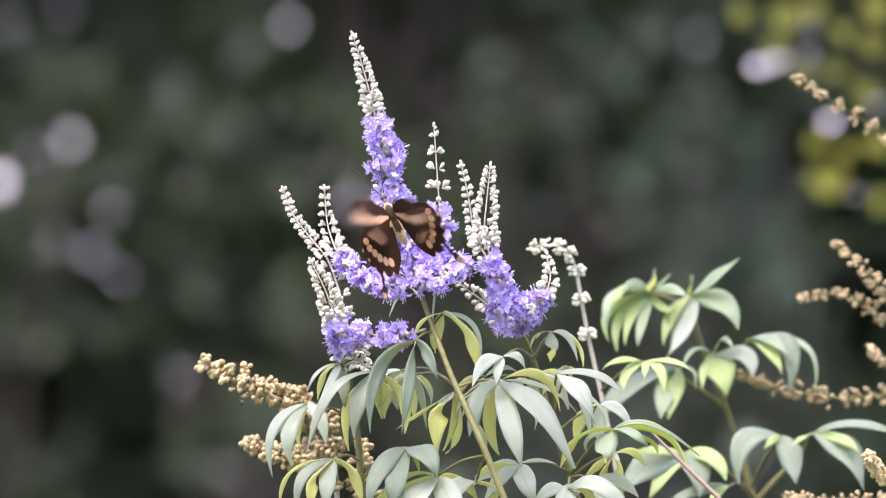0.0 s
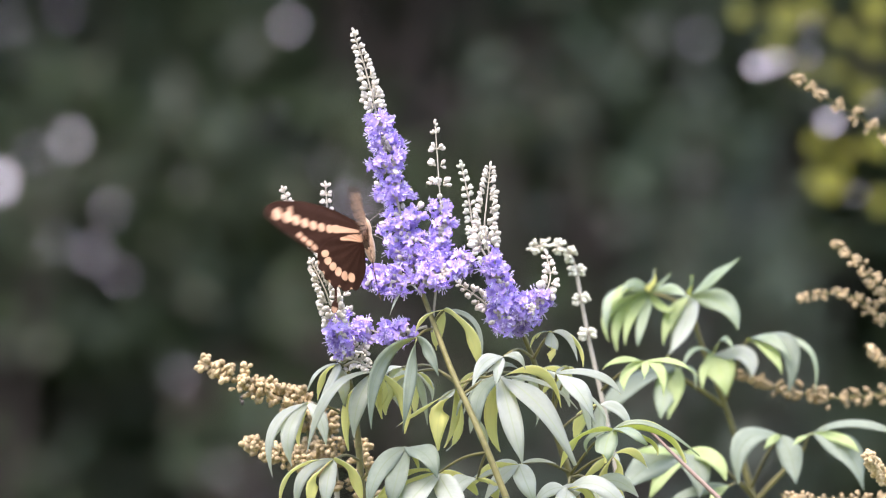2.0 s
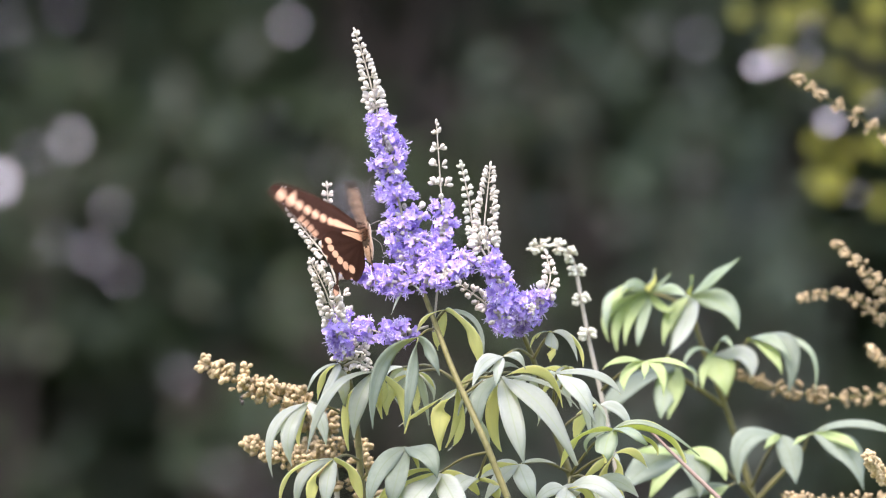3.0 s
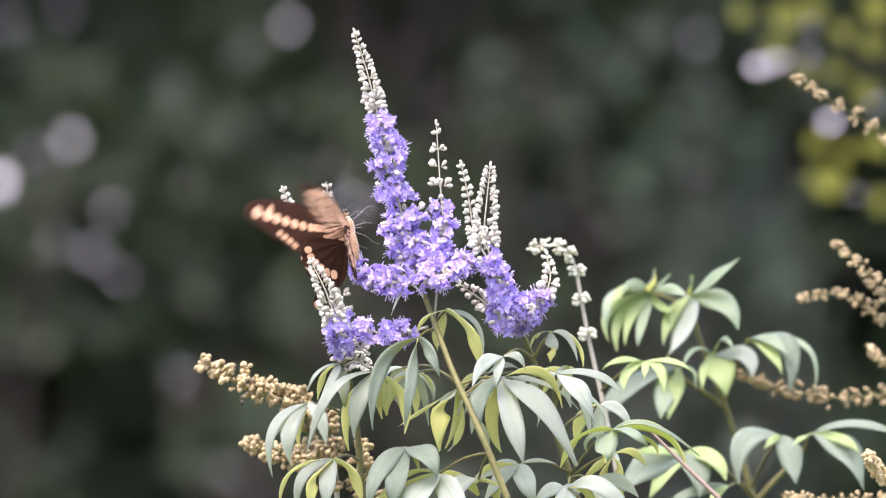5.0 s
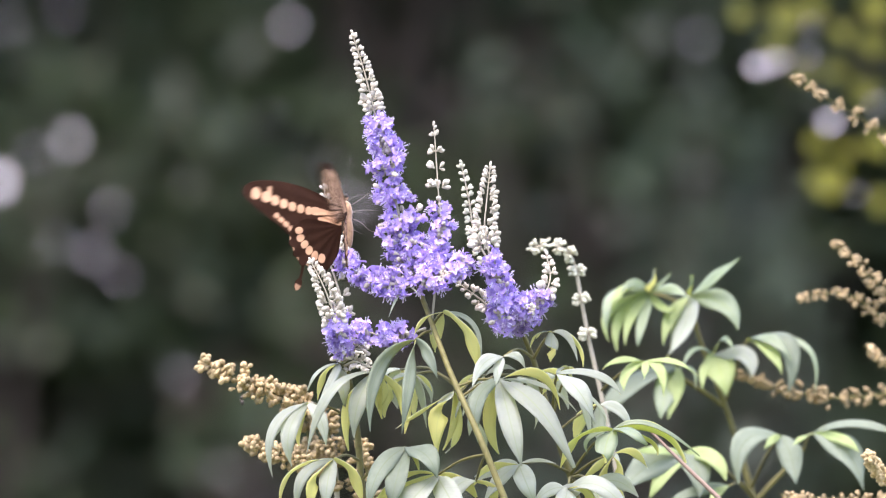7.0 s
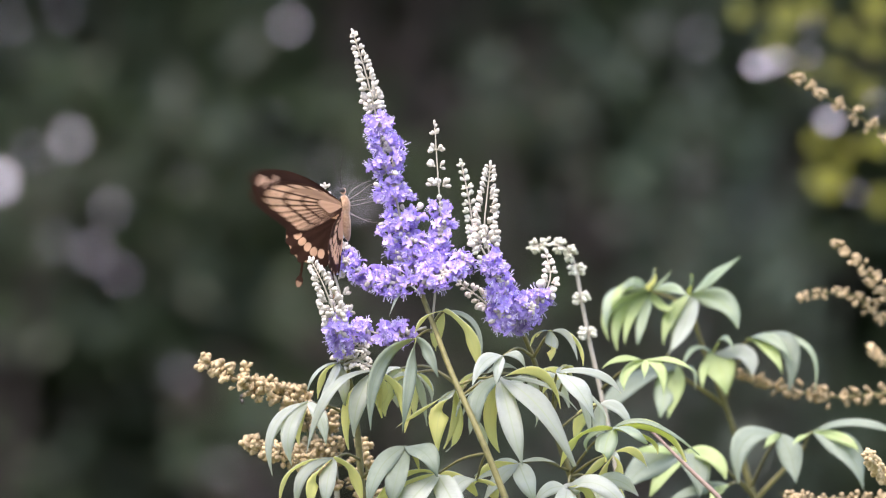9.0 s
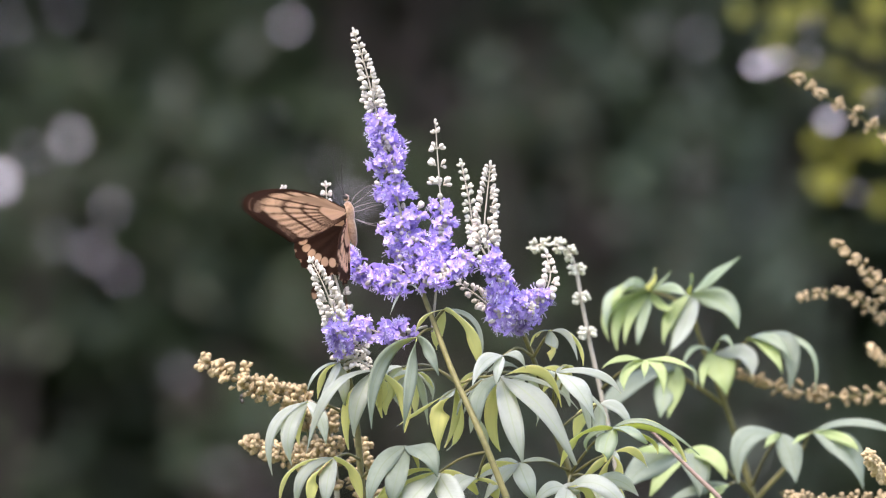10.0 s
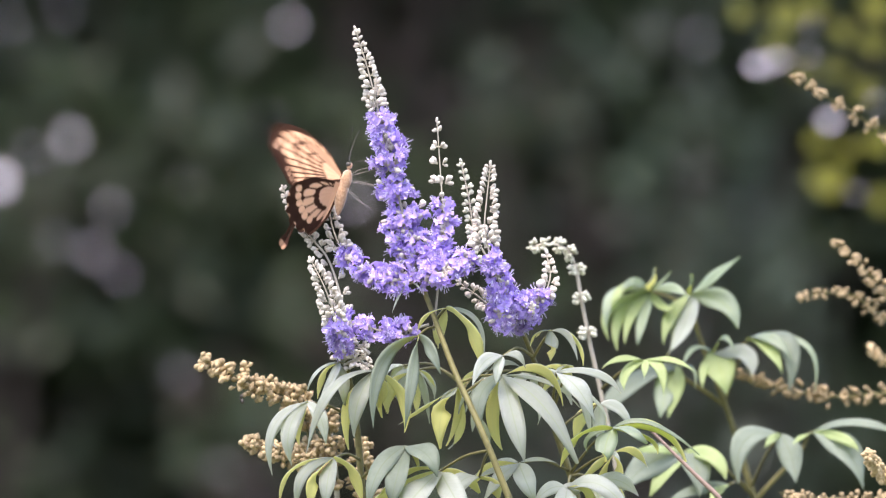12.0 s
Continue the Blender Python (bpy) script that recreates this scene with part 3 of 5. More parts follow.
# ---- the chaste tree: shoots that rise from one root crown ----
ROOT = Vector((0.06, 0.25, 0.0))
SHOOT_GROUP = "shoots of the chaste tree"


def shoot(dx, dy, label, name="flowering_shoot"):
    return empty(name, ROOT + Vector((dx, dy, 0)), label, "shrub shoot", SHOOT_GROUP)


# the tall flowering shoot in the middle
tall = shoot(0, 0, "tall chaste tree shoot with lavender flower spikes and downy white buds")
stem(tall, [(0.03734, -0.066, 1.4529), (0.02184, -0.058, 1.4911), (0.00531, -0.036, 1.5273), (-0.00534, -0.012, 1.5553), (-0.01637, 0, 1.5843)], 0.0022, 0.0014)
spike(tall, [(-0.01637, 0, 1.5836), (-0.02270, 0, 1.6104), (-0.03180, 0, 1.6471), (-0.03920, 0, 1.6789), (-0.04577, 0, 1.7052), (-0.05300, 0, 1.728)], 1, 0.0185, 0.61, 0.0126, 0.0078, full=34, thick=0.0010, start=0.06)
spike(tall, [(-0.01537, 0, 1.5846), (-0.00467, -0.012, 1.5903), (0.00000, -0.012, 1.6070), (-0.00200, -0.01, 1.6337), (-0.00467, -0.01, 1.6737)], 2, 0.0108, 0.70, 0.0112, 0.0090, full=14, start=0.12)
spike(tall, [(-0.01704, 0, 1.5836), (-0.02800, -0.015, 1.5803), (-0.04477, 0, 1.5846), (-0.05934, 0.02, 1.5953), (-0.06750, 0.03, 1.6138), (-0.06985, 0.03, 1.6373)], 4, 0.0100, 0.60, 0.0118, 0.0092, full=15, start=0.14)
spike(tall, [(-0.00969, 0, 1.5536), (-0.02202, -0.008, 1.5503), (-0.03135, -0.012, 1.5480), (-0.04635, -0.012, 1.5526), (-0.06009, -0.005, 1.5543)], 6, 0.0098, 0.97, 0.0105, full=13, start=0.22)
spike(tall, [(-0.01537, 0, 1.5830), (-0.00466, -0.02, 1.5837), (0.00699, -0.02, 1.5870), (0.01466, -0.015, 1.5930)], 7, 0.0092, 0.98, 0.011, full=15, start=0.25)
stem(tall, [(-0.006682, 0, 1.5502), (-0.004341, -0.004, 1.5736), (-0.002001, -0.01, 1.6003)], 0.0008, 0.0006, PALE_STEM, "stalk", False)
leaf(tall, (-0.01637, 0, 1.5786), (-0.02068, -0.01, 1.5777), [((-0.0313, -0.02, 1.5604), 0.00234, 0.35), ((-0.01399, -0.02, 1.5737), 0.00167, 0.3)], 1)
leaf(tall, (-0.008353, 0, 1.5526), (-0.01565, -0.02, 1.5471), [((-0.04208, -0.05, 1.4936), 0.0134, (-0.03717, -0.04, 1.53), 0.1), ((-0.02352, -0.05, 1.4923), 0.0107, (-0.01923, -0.045, 1.5234), 0.0), ((-0.002653, -0.045, 1.5247), 0.0107, (-0.008961, -0.04, 1.5399), -0.2)], 2, face=(0.1, -0.8, -0.6), skin=SHADED_LEAF)
leaf(tall, (-0.006682, 0, 1.5542), (0.0006671, -0.01, 1.5633), [((0.02161, -0.03, 1.5299), 0.018, (0.01396, -0.03, 1.5525), 0.9), ((0.02302, -0.01, 1.535), 0.00468, (0.01835, -0.01, 1.5563), 0.2), ((-0.01632, -0.02, 1.5497), 0.00468, (-0.01032, -0.02, 1.5594), 0.9), ((-0.004016, 0.01, 1.5394), 0.0107, (-0.003347, 0.01, 1.5508), 0.9)], 3)
leaf(tall, (0.009355, 0, 1.5195), (0.03397, -0.02, 1.5237), [((0.02121, -0.05, 1.487), 0.014, (0.02056, -0.045, 1.5115), 0.15, SHADED_LEAF), ((0.04664, -0.06, 1.4733), 0.0187, (0.03973, -0.055, 1.501), 0.0), ((0.07773, -0.06, 1.4727), 0.0214, (0.0576, -0.055, 1.5063), -0.05), ((0.03397, -0.02, 1.4798), 0.0114, (0.02797, -0.02, 1.4998), 0.9), ((0.05461, -0.02, 1.4948), 0.00601, (0.05295, -0.02, 1.5098), 0.0), ((0.06971, -0.01, 1.5056), 0.0107, (0.05804, -0.01, 1.5263), 0.9), ((0.07985, 0, 1.5044), 0.00434, (0.06047, 0, 1.5195), 0.1), ((0.007992, -0.02, 1.5011), 0.00535, (0.01598, -0.02, 1.5164), 0.3), ((0.03709, 0, 1.5018), 0.01, (0.03341, 0, 1.5135), 0.1)], 4)
leaf(tall, (0.005346, 0, 1.5208), (-0.01643, 0.02, 1.5266), [((-0.0338, 0.01, 1.5009), 0.014, (-0.03146, 0.01, 1.5167), 0.9), ((-0.005364, 0.02, 1.5152), 0.00434, (-0.009722, 0.02, 1.5226), 0.9), ((-0.009051, 0.02, 1.4947), 0.00668, (-0.01207, 0.02, 1.5132), 0.2), ((-0.02546, 0.015, 1.5079), 0.0167, (-0.02544, 0.012, 1.5183), 0.0)], 5)
leaf(tall, (0.008019, 0, 1.5181), (0.007336, -0.012, 1.517), [((-0.00266, -0.03, 1.4807), 0.0174, (-0.001662, -0.03, 1.5033), 0.9), ((-0.02726, -0.03, 1.4949), 0.00468, (-0.01064, -0.03, 1.5059), 0.9), ((0.0006691, 0.008, 1.4816), 0.00668, (0.00736, 0.008, 1.4993), 0.9), ((0.002013, 0.025, 1.4796), 0.00735, (0.009394, 0.025, 1.493), 0.9)], 6)
leaf(tall, (0.01403, 0, 1.5068), (0.01609, 0.02, 1.5024), [((0.01609, 0.02, 1.4897), 0.00468, (0.01676, 0.02, 1.4964), 0.2), ((0.02485, 0.03, 1.4795), 0.00468, (0.02485, 0.03, 1.4895), 0.2)], 7)
leaf(tall, (0.02272, 0, 1.4804), (-0.002992, -0.03, 1.4674), [((-0.04274, -0.05, 1.4479), 0.00869, (-0.02257, -0.04, 1.4669), 0.9), ((-0.03109, -0.06, 1.4366), 0.0234, (-0.01624, -0.05, 1.4552), 0.0), ((0.01455, -0.06, 1.4366), 0.0207, (0.004639, -0.05, 1.4545), 0.0), ((0.02065, -0.02, 1.4545), 0.0154, (0.01032, -0.02, 1.4638), 0.9), ((-0.04787, -0.03, 1.4441), 0.01, (-0.02793, -0.03, 1.458), 0.9)], 8)

leaf(tall, (0.01036, 0, 1.5168), (0.02615, 0.02, 1.5259), [((0.006034, 0.02, 1.5092), 0.00735, (0.01475, 0.02, 1.5226), 0.9), ((0.01209, 0.03, 1.5013), 0.00601, (0.01813, 0.03, 1.515), 0.1), ((0.04492, 0.02, 1.5283), 0.00535, (0.03553, 0.02, 1.5306), 0.1)], 9)
leaf(tall, (0.02272, 0, 1.4804), (0.02031, -0.02, 1.4638), [((0.003645, -0.05, 1.4463), 0.0147, (0.009293, -0.04, 1.4616), 0.0), ((0.03191, -0.03, 1.4501), 0.0134, (0.02793, -0.03, 1.46), 0.9), ((0.04036, -0.01, 1.4662), 0.00601, (0.03135, -0.01, 1.4682), 0.1)], 10)

leaf(tall, (0.006682, 0, 1.5195), (-0.02426, 0.05, 1.5289), [((-0.02628, 0.05, 1.5053), 0.0134, (-0.0283, 0.05, 1.5195), 0.0), ((-0.01684, 0.05, 1.4993), 0.01, (-0.01819, 0.05, 1.5161), 0.9), ((-0.006401, 0.05, 1.5087), 0.00668, (-0.00977, 0.05, 1.5215), 0.0), ((-0.04178, 0.05, 1.5127), 0.00802, (-0.03504, 0.05, 1.5255), 0.1)], 11)
leaf(tall, (0.01136, 0, 1.5135), (0.05188, 0.05, 1.5249), [((0.04076, 0.05, 1.501), 0.0114, (0.04178, 0.05, 1.5161), 0.1), ((0.05997, 0.05, 1.4976), 0.0134, (0.0566, 0.05, 1.5127), 0.0), ((0.07546, 0.05, 1.5053), 0.01, (0.06772, 0.05, 1.5208), 0.1), ((0.07795, 0.06, 1.516), 0.00735, (0.06783, 0.06, 1.5274), 0.9)], 12)

# the low flowering shoot with a pale budding spike
low = shoot(-0.09, -0.02, "low chaste tree shoot with budding spike and drooping palmate leaves")
stem(low, [(-0.04768, 0.03, 1.4526), (-0.05171, 0.03, 1.4979), (-0.05699, 0.02, 1.5299), (-0.05962, 0.015, 1.5467)], 0.0024, 0.0013)
spike(low, [(-0.05890, 0.01, 1.5367), (-0.06061, -0.02, 1.5471), (-0.06383, -0.03, 1.5604), (-0.06976, -0.035, 1.5771), (-0.07773, -0.035, 1.5930)], 11, 0.0100, 0.36, 0.009, 0.0122, full=18, bud_gap=0.0046, start=0.15)
spike(low, [(-0.05823, 0.01, 1.5334), (-0.05761, 0.015, 1.5568), (-0.06677, 0.025, 1.5903), (-0.0779, 0.03, 1.6054), (-0.08831, 0.03, 1.6191), (-0.09503, 0.03, 1.6353)], 12, 0.01, 0.0, 0.0078, 0.00835)
spike(low, [(-0.05814, 0, 1.5308), (-0.05203, -0.01, 1.5336), (-0.04466, -0.015, 1.531)], 13, 0.00802, 0.0, 0.0085, 0.0058, ring=3)
spike(low, [(-0.05814, 0, 1.5375), (-0.05203, -0.01, 1.541), (-0.04633, -0.015, 1.5397)], 14, 0.00802, 0.0, 0.0085, 0.0058, ring=3)
leaf(low, (-0.05699, 0.02, 1.5293), (-0.06148, 0, 1.5322), [((-0.07992, -0.02, 1.5164), 0.00468, (-0.07259, -0.02, 1.5284), 0.1), ((-0.07405, -0.01, 1.5109), 0.00735, (-0.07005, -0.01, 1.5256), 0.9), ((-0.07293, -0.02, 1.5078), 0.00936, (-0.06527, -0.02, 1.5231), 0.1), ((-0.05761, -0.02, 1.5064), 0.012, (-0.05927, -0.02, 1.5197), 0.0), ((-0.0441, 0, 1.5285), 0.00234, (-0.05145, 0, 1.5348), 0.0)], 21)
leaf(low, (-0.0497, 0.03, 1.4969), (-0.03869, -0.01, 1.5276), [((-0.08032, -0.04, 1.4789), 0.01, (-0.06505, -0.04, 1.5167), 0.1), ((-0.05561, -0.02, 1.4811), 0.01, (-0.05528, -0.02, 1.5084), 0.9), ((-0.05253, -0.03, 1.489), 0.0154, (-0.0492, -0.03, 1.5119), 0.1), ((-0.03876, 0, 1.5051), 0.01, (-0.03608, 0, 1.5151), 0.9), ((-0.02268, -0.01, 1.4909), 0.0114, (-0.02402, -0.01, 1.5119), 0.9), ((-0.03608, 0, 1.4994), 0.00802, (-0.03876, 0, 1.5135), 0.9)], 22)
leaf(low, (-0.05037, 0.03, 1.4962), (-0.07972, -0.01, 1.5089), [((-0.1004, -0.03, 1.466), 0.00936, (-0.09973, -0.03, 1.4946), 0.2), ((-0.08909, -0.03, 1.472), 0.014, (-0.09042, -0.03, 1.4933), 0.0), ((-0.06893, -0.02, 1.4844), 0.0114, (-0.07226, -0.02, 1.4998), 0.0), ((-0.0979, 0, 1.4817), 0.00301, (-0.0989, 0, 1.4907), 0.2), ((-0.08486, 0, 1.4834), 0.00668, (-0.08553, 0, 1.4951), 0.9)], 23)
leaf(low, (-0.04835, 0.03, 1.4744), (-0.0646, -0.02, 1.4758), [((-0.09558, -0.04, 1.4477), 0.00601, (-0.08895, -0.04, 1.4689), 0.9), ((-0.08563, -0.04, 1.4443), 0.01, (-0.08198, -0.04, 1.4669), 0.1), ((-0.077, -0.04, 1.4443), 0.012, (-0.07567, -0.04, 1.4643), 0.9), ((-0.06936, -0.04, 1.446), 0.014, (-0.0677, -0.04, 1.4636), 0.0), ((-0.04721, -0.03, 1.4501), 0.0134, (-0.05452, -0.03, 1.4694), 0.9)], 24)
leaf(low, (-0.04835, 0.03, 1.4627), (-0.02198, -0.02, 1.4831), [((-0.04374, -0.05, 1.4479), 0.0167, (-0.03714, -0.045, 1.4703), 0.1), ((-0.03181, -0.05, 1.4463), 0.018, (-0.02717, -0.05, 1.4651), 0.0), ((-0.003313, -0.05, 1.4658), 0.02, (-0.009948, -0.045, 1.479), -0.2), ((-0.01399, -0.02, 1.4688), 0.00535, (-0.01698, -0.02, 1.4778), 0.9)], 25, skin=SHADED_LEAF)

# the flowering shoot beside it, set a little back
side_shoot = shoot(0.08, 0.06, "chaste tree shoot with a dense lavender flower cluster and buds")
stem(side_shoot, [(0.07681, 0.05, 1.4622), (0.06435, 0.05, 1.4993), (0.05424, 0.05, 1.533), (0.04473, 0.04, 1.5559)], 0.0024, 0.0013)
spike(side_shoot, [(0.04634, 0.03, 1.5543), (0.03642, 0, 1.5703), (0.03002, -0.01, 1.5887), (0.02468, -0.01, 1.6097), (0.02602, -0.01, 1.6304), (0.02802, -0.01, 1.6494)], 3, 0.0122, 0.50, 0.01, 0.0128, full=20, start=0.10, bud_gap=0.0058)
spike(side_shoot, [(0.04567, 0.03, 1.5543), (0.05388, 0.01, 1.5669), (0.05957, 0.01, 1.5719), (0.06359, 0.01, 1.5836), (0.06096, 0.015, 1.5977)], 32, 0.0104, 0.52, 0.0092, 0.0076, full=16, start=0.10)
spike(side_shoot, [(0.04466, 0.03, 1.555), (0.03218, 0.02, 1.5618), (0.02212, 0.02, 1.5702), (0.009386, 0.02, 1.5796)], 33, 0.00936, 0.35, 0.0078, 0.00936, full=13)
spike(side_shoot, [(0.04406, 0.04, 1.5553), (0.03234, 0.05, 1.5835), (0.01954, 0.05, 1.6071), (0.0155, 0.05, 1.629), (0.01078, 0.05, 1.6509)], 34, 0.00869, 0.0, 0.0088, 0.00869, green=True)
spike(side_shoot, [(0.04634, 0.03, 1.5543), (0.03542, 0, 1.5586), (0.04043, 0, 1.5669), (0.05212, 0, 1.5642)], 35, 0.0092, 0.98, 0.01, full=15, start=0.3)
leaf(side_shoot, (0.0517, 0.030, 1.5332), (0.0645, 0.030, 1.5506), [((0.0515, 0.010, 1.5414), 0.0060, (0.0563, 0.015, 1.5494), 0.9), ((0.0636, 0.010, 1.5331), 0.0111, (0.0643, 0.015, 1.5427), 0.9), ((0.0830, 0.010, 1.5301), 0.0084, (0.0784, 0.015, 1.5454), 0.9), ((0.0797, 0.010, 1.5334), 0.0056, (0.0740, 0.015, 1.5481), 0), ((0.0549, 0.010, 1.5468), 0.0046, (0.0596, 0.015, 1.5508), 0.9)], 41)
leaf(side_shoot, (0.05188, 0.05, 1.535), (0.03524, -0.03, 1.5365), [((0.0172, -0.06, 1.5196), 0.0114, (0.02452, -0.05, 1.5334), 0.1), ((0.03114, -0.05, 1.5195), 0.00869, (0.0325, -0.045, 1.53), 0.0), ((0.04846, -0.04, 1.5293), 0.00668, (0.04315, -0.04, 1.5373), 0.1)], 42)
leaf(side_shoot, (0.06536, 0.05, 1.4976), (0.06716, 0, 1.5262), [((0.08958, -0.02, 1.4971), 0.0167, (0.07992, -0.02, 1.5164), 0.0), ((0.1052, 0, 1.5141), 0.00869, (0.09021, 0, 1.5258), 0.1), ((0.09756, 0, 1.4974), 0.00301, (0.08821, 0, 1.5115), 0.2), ((0.08059, 0.03, 1.5258), 0.00668, (0.07354, 0.03, 1.5298), 0.9)], 43)
leaf(side_shoot, (0.07681, 0.05, 1.4663), (0.1006, 0, 1.4934), [((0.06926, -0.02, 1.4711), 0.0107, (0.08059, -0.02, 1.4891), 0.9), ((0.08553, 0, 1.4787), 0.00434, (0.0862, 0, 1.4881), 0.1), ((0.09574, -0.03, 1.474), 0.018, (0.0959, -0.02, 1.4838), 0.9), ((0.12, -0.03, 1.4846), 0.012, (0.1104, -0.03, 1.492), 0.0), ((0.1517, 0, 1.4774), 0.00501, (0.123, 0, 1.4961), 0.1), ((0.1439, 0.01, 1.4732), 0.0127, (0.1265, 0.01, 1.4932), 0.9), ((0.1272, 0.01, 1.4778), 0.00601, (0.1212, 0.01, 1.4872), 0.9)], 44, skin=YOUNG_LEAF)
leaf(side_shoot, (0.07749, 0.05, 1.4636), (0.1021, 0.03, 1.4788), [((0.08112, 0.02, 1.4616), 0.01, (0.09185, 0.02, 1.4709), 0.9), ((0.09118, 0.02, 1.4562), 0.00869, (0.09587, 0.02, 1.4676), 0.9), ((0.1073, 0.02, 1.4602), 0.01, (0.1039, 0.02, 1.4696), 0.9), ((0.1216, 0.03, 1.4694), 0.00936, (0.1135, 0.03, 1.4788), 0.9)], 47)
leaf(side_shoot, (0.07546, 0.05, 1.4663), (0.0447, -0.01, 1.4729), [((0.06716, 0, 1.473), 0.00368, (0.05546, 0, 1.475), 0.2), ((0.05386, -0.03, 1.4507), 0.0174, (0.04854, -0.03, 1.4634), 0.0), ((0.02394, -0.03, 1.4507), 0.012, (0.03324, -0.03, 1.4647), 0.1), ((0.01604, 0, 1.4573), 0.0114, (0.02807, 0, 1.4694), 0.9), ((0.01874, 0.01, 1.4648), 0.00802, (0.03213, 0.01, 1.4725), 0.1)], 45)
leaf(side_shoot, (0.07951, 0.05, 1.4538), (0.07359, -0.02, 1.4585), [((0.05186, -0.03, 1.4474), 0.0114, (0.0625, -0.03, 1.458), 0.1), ((0.1099, -0.04, 1.4427), 0.0214, (0.09226, -0.04, 1.4609), 0.0), ((0.09175, -0.03, 1.4474), 0.0114, (0.08344, -0.03, 1.4567), 0.9), ((0.07157, -0.05, 1.4347), 0.0187, (0.07157, -0.05, 1.4496), 0.0)], 46)

leaf(side_shoot, (0.06536, 0.05, 1.4976), (0.07253, 0.03, 1.5238), [((0.08749, 0.02, 1.488), 0.01, (0.08247, 0.02, 1.5115), 0.1), ((0.07757, 0.03, 1.5224), 0.00735, (0.07253, 0.03, 1.5291), 0.9), ((0.0591, 0.03, 1.513), 0.00601, (0.06413, 0.03, 1.5204), 0.9)], 55)
leaf(side_shoot, (0.07681, 0.05, 1.4639), (0.08887, 0, 1.4607), [((0.06682, -0.03, 1.4457), 0.016, (0.07592, -0.02, 1.4578), 0.0), ((0.09342, -0.03, 1.4391), 0.02, (0.09191, -0.02, 1.4511), 0.0), ((0.1154, -0.01, 1.4536), 0.0134, (0.1027, -0.01, 1.4629), 0.1), ((0.1089, 0, 1.445), 0.012, (0.1006, 0, 1.4573), 0.9)], 56)
leaf(side_shoot, (0.06772, 0.05, 1.4908), (0.09381, 0.06, 1.5072), [((0.07896, 0.06, 1.4822), 0.0114, (0.08301, 0.06, 1.4991), 0.9), ((0.09381, 0.06, 1.4822), 0.012, (0.09314, 0.06, 1.4957), 0.0), ((0.1127, 0.06, 1.4924), 0.0107, (0.1049, 0.06, 1.5038), 0.1)], 57)

# thin downy stalk with greenish buds
budding = shoot(0.16, 0.2, "thin downy chaste tree shoot with greenish white bud clusters", "budding_shoot")
stem(budding, [(0.1074, 0.2, 1.4553), (0.1039, 0.2, 1.4761), (0.09529, 0.2, 1.5175), (0.08838, 0.2, 1.5486), (0.08079, 0.2, 1.59)], 0.0018, 0.0011, PALE_STEM)
spike(budding, [(0.08907, 0.2, 1.5444), (0.08493, 0.2, 1.5693), (0.08079, 0.2, 1.59), (0.07445, 0.19, 1.5997), (0.06229, 0.18, 1.6024), (0.053, 0.18, 1.6003)], 51, 0.00668, 0.0, 0.0152, 0.0050, green=True, ring=5)
leaf(budding, (0.0969, 0.170, 1.5144), (0.1223, 0.170, 1.5316), [((0.0966, 0.150, 1.5271), 0.0072, (0.1077, 0.160, 1.5324), 0), ((0.1096, 0.150, 1.5140), 0.0105, (0.1118, 0.160, 1.5249), 0), ((0.1336, 0.150, 1.5106), 0.0095, (0.1317, 0.160, 1.5266), 0), ((0.1541, 0.150, 1.5236), 0.0062, (0.1393, 0.160, 1.5317), 0), ((0.1219, 0.150, 1.5209), 0.0067, (0.1228, 0.160, 1.5276), 0)], 52, face=(0, -0.6, 0.8), skin=YOUNG_LIT_THROUGH)

# leafy shoot further back
leafy = shoot(0.34, 0.4, "leafy chaste tree shoot with pale grey-green palmate leaves", "leafy_shoot")
stem(leafy, [(0.1974, 0.400, 1.4382), (0.1864, 0.400, 1.4756), (0.1786, 0.400, 1.4999), (0.1632, 0.400, 1.5398), (0.1561, 0.400, 1.5665)], 0.0026, 0.0014)
stem(leafy, [(0.1778, 0.400, 1.5006), (0.1625, 0.400, 1.5113), (0.1465, 0.400, 1.5212)], 0.0016, 0.0012, STEM, "twig", False)
stem(leafy, [(0.1967, 0.400, 1.4400), (0.2060, 0.400, 1.4507), (0.2188, 0.400, 1.4642), (0.2285, 0.400, 1.4756)], 0.0018, 0.0012, STEM, "twig", False)
leaf(leafy, (0.1568, 0.400, 1.5629), (0.1561, 0.400, 1.5711), [((0.1862, 0.370, 1.5947), 0.0129, (0.1720, 0.380, 1.5826), 0), ((0.1568, 0.370, 1.5837), 0.0109, (0.1556, 0.380, 1.5780), 0), ((0.1852, 0.370, 1.5493), 0.0218, (0.1762, 0.380, 1.5655), 0), ((0.1383, 0.370, 1.5393), 0.0119, (0.1435, 0.380, 1.5577), 0, YOUNG_LIT_THROUGH)], 61, face=(0, -0.8, 0.6), skin=YOUNG_LEAF)
leaf(leafy, (0.1568, 0.400, 1.5629), (0.1561, 0.400, 1.5711), [((0.1405, 0.370, 1.5322), 0.0198, (0.1524, 0.380, 1.5535), 0, LEAF)], 60, face=(0.15, -0.3, 0.95), skin=LEAF)
